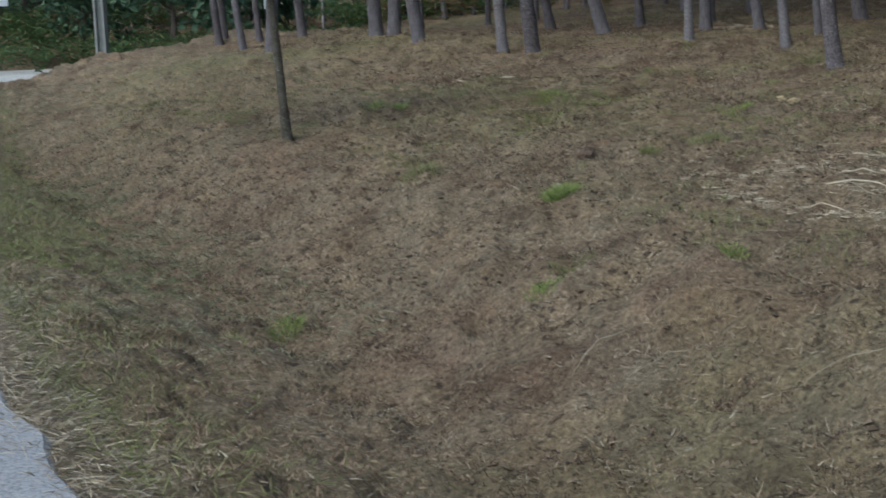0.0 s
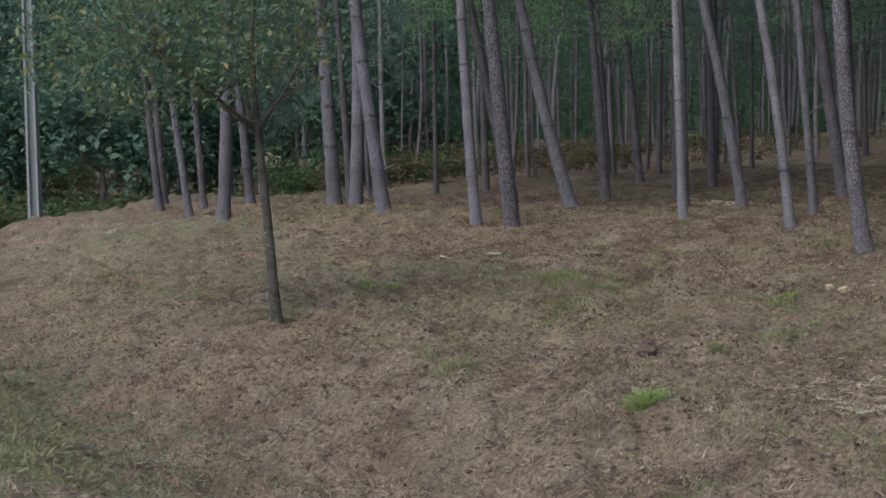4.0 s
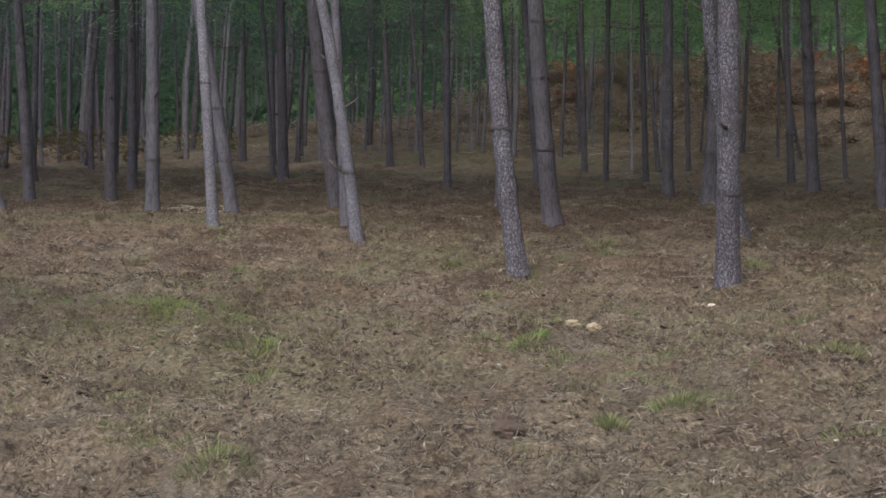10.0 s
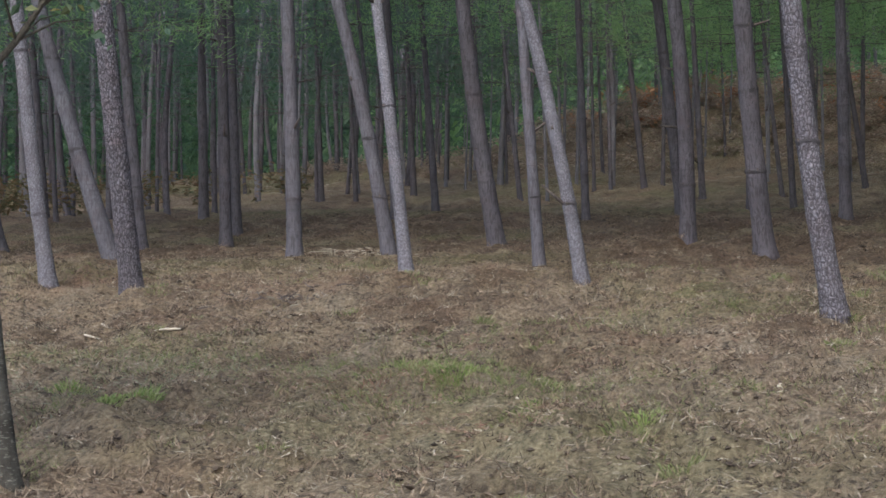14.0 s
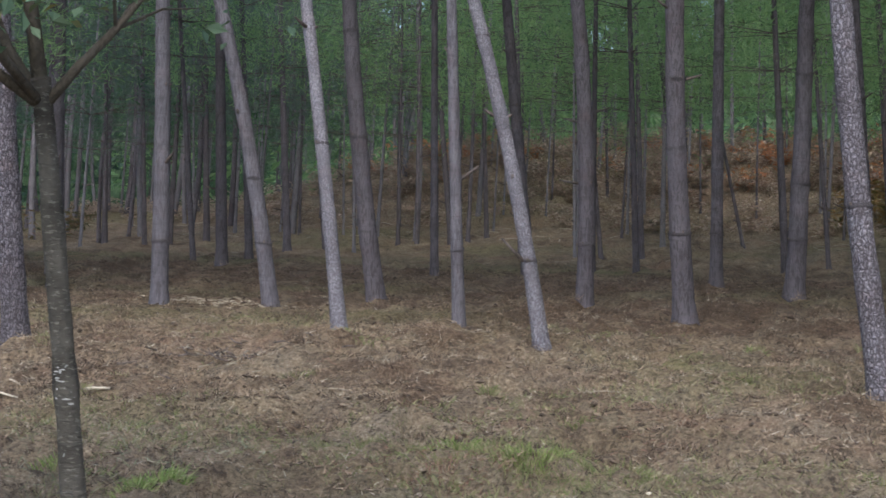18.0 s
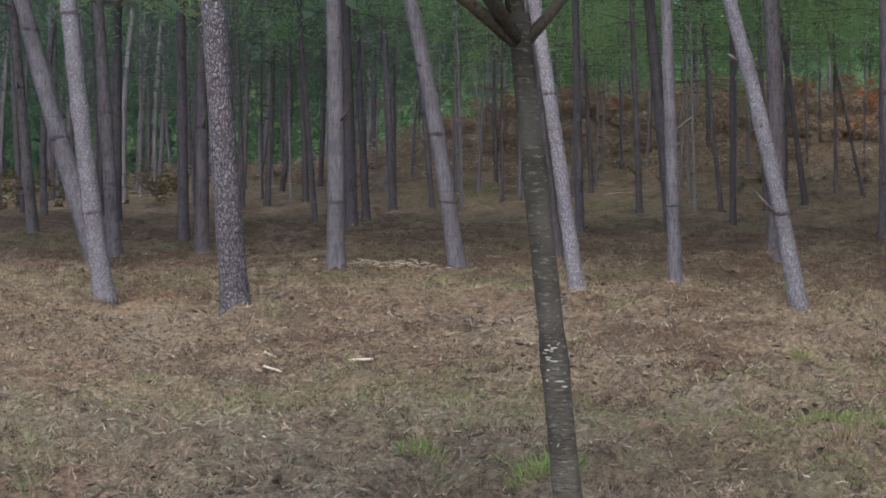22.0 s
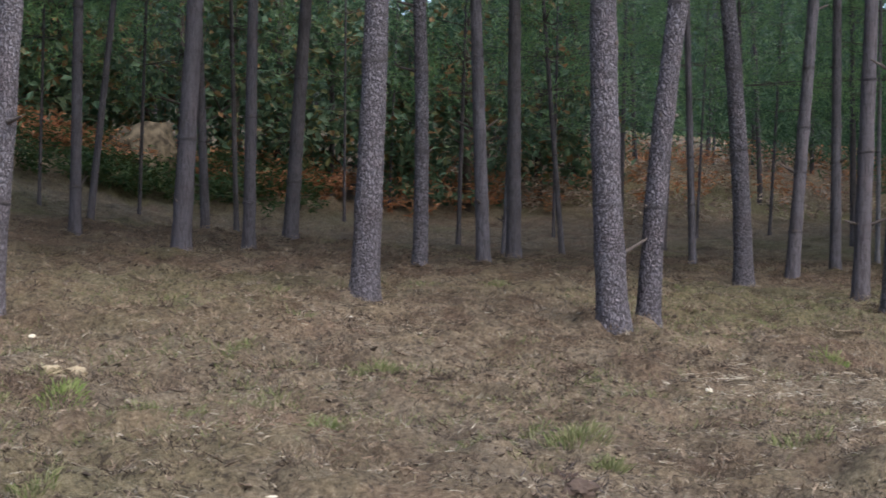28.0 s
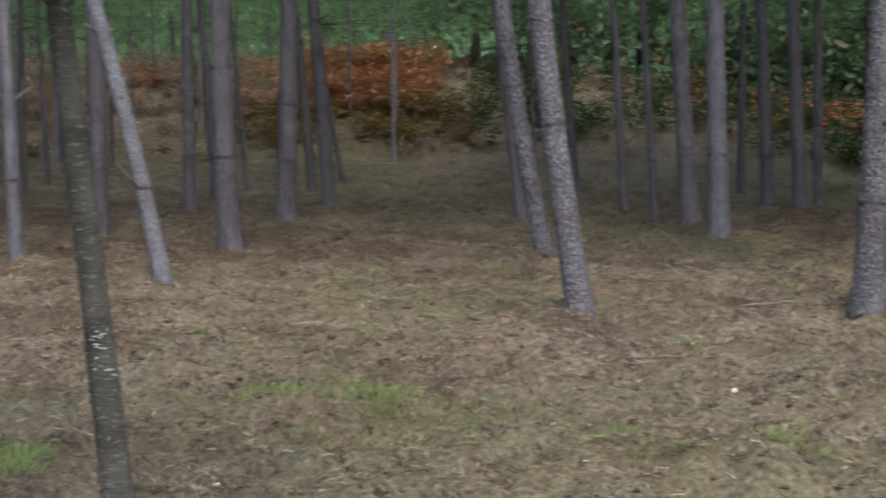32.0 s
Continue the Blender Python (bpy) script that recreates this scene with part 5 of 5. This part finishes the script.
def grass_tuft(x, y, reach, height, count, mat, label, seed):
    rng = np.random.default_rng(seed)
    a, q = rng.uniform(0, 6.283, count), rng.uniform(0, 1, count) ** .7 * reach
    px, py = x + np.cos(a) * q, y + np.sin(a) * q
    pz = ground_z(px, py) + relief(px, py) - .005
    count = len(a)
    way = np.stack([np.cos(a) * (.25 + q / reach * .5), np.sin(a) * (.25 + q / reach * .5), np.ones(count)], 1) + rng.normal(size=(count, 3)) * .25
    v, f = blades(np.stack([px - x, py - y, pz], 1), way, rng.uniform(.5, 1.2, count) * height, .0050, rng, .30)
    z = soil_z(x, y)
    root = new("grass_tuft")
    root.location = (x, y, z)
    tagged(root, label, "grass", "grass tufts on the bank")
    tagged(child("tussock", mesh_of("tussock", v - np.array([0, 0, z]), f, mat), root), kind="stuff")


FRESH, DULL = "fresh bright green tuft of grass", "thin tuft of dull green grass"
grass_tuft(2.30, 4.16, .09, .12, 630, BRIGHT_GRASS, FRESH + " alone on the bare bank", 1)
grass_tuft(2.10, 4.30, .20, .06, 90, STRAW, "dry straw round a green tuft", 2)
grass_tuft(-.42, 9.66, .20, .10, 190, DULL_GRASS, DULL, 3)
grass_tuft(.02, 9.62, .26, .07, 330, GRASS, FRESH + ", short and thin", 21)
grass_tuft(-.80, 9.62, .34, .07, 260, RED_LITTER, "low rusty tuft of dead grass", 22)
grass_tuft(-.04, 9.45, .42, .08, 200, DULL_GRASS, DULL, 4)
grass_tuft(-.62, 9.25, .45, .08, 280, DULL_GRASS, DULL, 5)
grass_tuft(-.55, 10.0, .4, .09, 200, DULL_GRASS, DULL, 6)
grass_tuft(-2.08, 9.49, .14, .12, 360, BRIGHT_GRASS, FRESH + " by the young oak", 7)
grass_tuft(-2.18, 9.22, .10, .08, 195, BRIGHT_GRASS, FRESH, 8)
grass_tuft(.03, 8.57, .12, .09, 300, BRIGHT_GRASS, FRESH, 9)
grass_tuft(-.65, 10.21, .14, .10, 255, BRIGHT_GRASS, FRESH, 10)
grass_tuft(.39, 7.84, .12, .09, 140, DULL_GRASS, DULL, 11)
grass_tuft(3.72, 7.67, .18, .12, 230, DULL_GRASS, DULL, 12)
grass_tuft(2.62, 6.06, .14, .10, 300, GRASS, FRESH, 13)
grass_tuft(2.47, 7.23, .12, .09, 255, GRASS, FRESH, 14)
grass_tuft(2.2, 7.9, .16, .08, 150, DULL_GRASS, DULL, 15)
grass_tuft(3.96, 2.70, .06, .08, 135, BRIGHT_GRASS, FRESH, 18)
grass_tuft(2.89, 3.02, .12, .08, 110, DULL_GRASS, DULL, 19)
grass_tuft(2.84, 2.75, .10, .07, 135, BRIGHT_GRASS, FRESH, 20)
grass_tuft(.90, 3.05, .10, .10, 210, BRIGHT_GRASS, FRESH + " in the ditch", 16)
grass_tuft(.78, 2.65, .08, .10, 165, BRIGHT_GRASS, FRESH + " in the ditch", 17)
grass_tuft(-.33, 9.70, .16, .09, 260, BRIGHT_GRASS, FRESH, 23)
grass_tuft(.50, 8.12, .09, .07, 120, BRIGHT_GRASS, FRESH, 24)
grass_tuft(.54, 7.25, .09, .08, 120, GRASS, DULL, 25)
grass_tuft(-.02, 10.28, .13, .10, 130, DULL_GRASS, DULL, 26)
grass_tuft(6.44, 5.92, .12, .08, 130, BRIGHT_GRASS, FRESH + " near the pines", 27)
grass_tuft(2.04, 8.41, .12, .08, 170, BRIGHT_GRASS, FRESH + " by a split of wood", 28)
grass_tuft(.52, 5.48, .16, .10, 220, GRASS, "yellowing tuft of grass", 29)
grass_tuft(-2.52, 9.90, .12, .08, 140, BRIGHT_GRASS, FRESH, 30)
grass_tuft(1.78, 8.57, .10, .07, 110, GRASS, DULL, 31)
for k in range(70):
    q = random.Random(800 + k)
    s, d = q.uniform(-4, 12), q.uniform(4.6, 12.5)
    fresh = q.random() < .22
    grass_tuft(*place(s, d), q.uniform(.05, .16), q.uniform(.05, .1), q.randint(50, 130), GRASS if fresh else DULL_GRASS, FRESH if fresh else DULL, 820 + k)


def brush_pile(x, y, count, reach, seed, label, mats, fine=1.0):
    """A loose heap of short cut twigs."""
    z = soil_z(x, y)
    root = new("brush_pile")
    root.location = (x, y, z)
    tagged(root, label, "brushwood")
    r = random.Random(seed)
    for k in range(count):
        a, q = r.random() * 6.283, abs(r.gauss(0, reach))
        px, py, t = math.cos(a) * q * 1.7, math.sin(a) * q, r.random() * 6.283
        n, h = r.uniform(.05, .16) * fine, max(.01, .08 - q * .15) * r.random() * fine
        base = soil_z(x + px, y + py) - z
        pts = [(px - math.cos(t) * n / 2, py - math.sin(t) * n / 2, base + h + .01), (px, py, base + h + .022), (px + math.cos(t) * n / 2, py + math.sin(t) * n / 2, base + h + r.uniform(0, .06))]
        child("twig", mesh_of("twig", *tube(pts, [.006 * fine, .005 * fine, .002 * fine], 5), mats[k % len(mats)]), root)


RED_TWIG = plain("red_twig", (.115, .075, .058), .85)
brush_pile(-1.61, 13.78, 52, .26, 12, "small heap of cut twigs and bark on mown grass", (DEAD_BARK, DEAD_BARK, GREY_TWIG))
brush_pile(1.79, 5.74, 40, .12, 13, "dark matted heap of roots and reddish twigs", (RED_TWIG, DEAD_BARK), .5)
litter("dead_fern_bits", 72, 3500, lambda g, n: drift(g, n, 2, 13, 4.6, 10, .7, 81, 1.05), .045, .005, RED_LITTER, "reddish bits of dead fern in the litter", .3)
litter("thin_grass", 73, 5200, lambda g, n: (6.3 + g.normal(size=n) * 1.3, 7.35 + g.normal(size=n) * .40), .06, .003, DULL_GRASS, "yellow-green patch of mown grass on the bank", 1.4, "grass")
litter("thin_grass", 74, 1800, lambda g, n: (1.8 + g.normal(size=n) * 1.0, 7.2 + g.normal(size=n) * .5), .055, .003, DULL_GRASS, "thin yellow-green grass near the pines", 1.4, "grass")
litter("thin_grass", 75, 1500, lambda g, n: (12.3 + g.normal(size=n) * .9, 7.0 + g.normal(size=n) * .5), .055, .003, DULL_GRASS, "thin yellow-green grass on the bank's shoulder", 1.2, "grass")
litter("wood_chips", 69, 520, lambda g, n: (12.95 + g.normal(size=n) * .42, 14.05 + g.normal(size=n) * .20), .08, .010, PALE_STRAW, "pale shavings and cut twigs at the foot of a pine", .15)
litter("wood_chips", 70, 70, lambda g, n: (10.6 + g.normal(size=n) * 1.0, 13.2 + g.normal(size=n) * .35), .08, .007, STRAW, "pale shavings and cut twigs under the pines", .15)


# A thin dark strip from edge to edge of the road.
def road_strip():
    v, f = [], []
    for k, d in enumerate(np.linspace(-3.0, .72, 12)):
        for w in (-.09, .09):
            x, y = place(10.9 + w + .02 * math.sin(k * 2.1), d + .93)
            v.append((x, y, float(ground_z(*place(10.9, min(d, .5) + .93))) + .012 + .03 * max(0.0, 1 - ((d + 1.2) / 1.95) ** 2)))
        if k:
            f.append((2 * k - 2, 2 * k - 1, 2 * k + 1, 2 * k))
    tagged(new("road_strip", mesh_of("road_strip", v, f, plain("dark_strip", (.03, .03, .032), .7))), "thin dark strip across the asphalt", "seam", kind="structure")


road_strip()
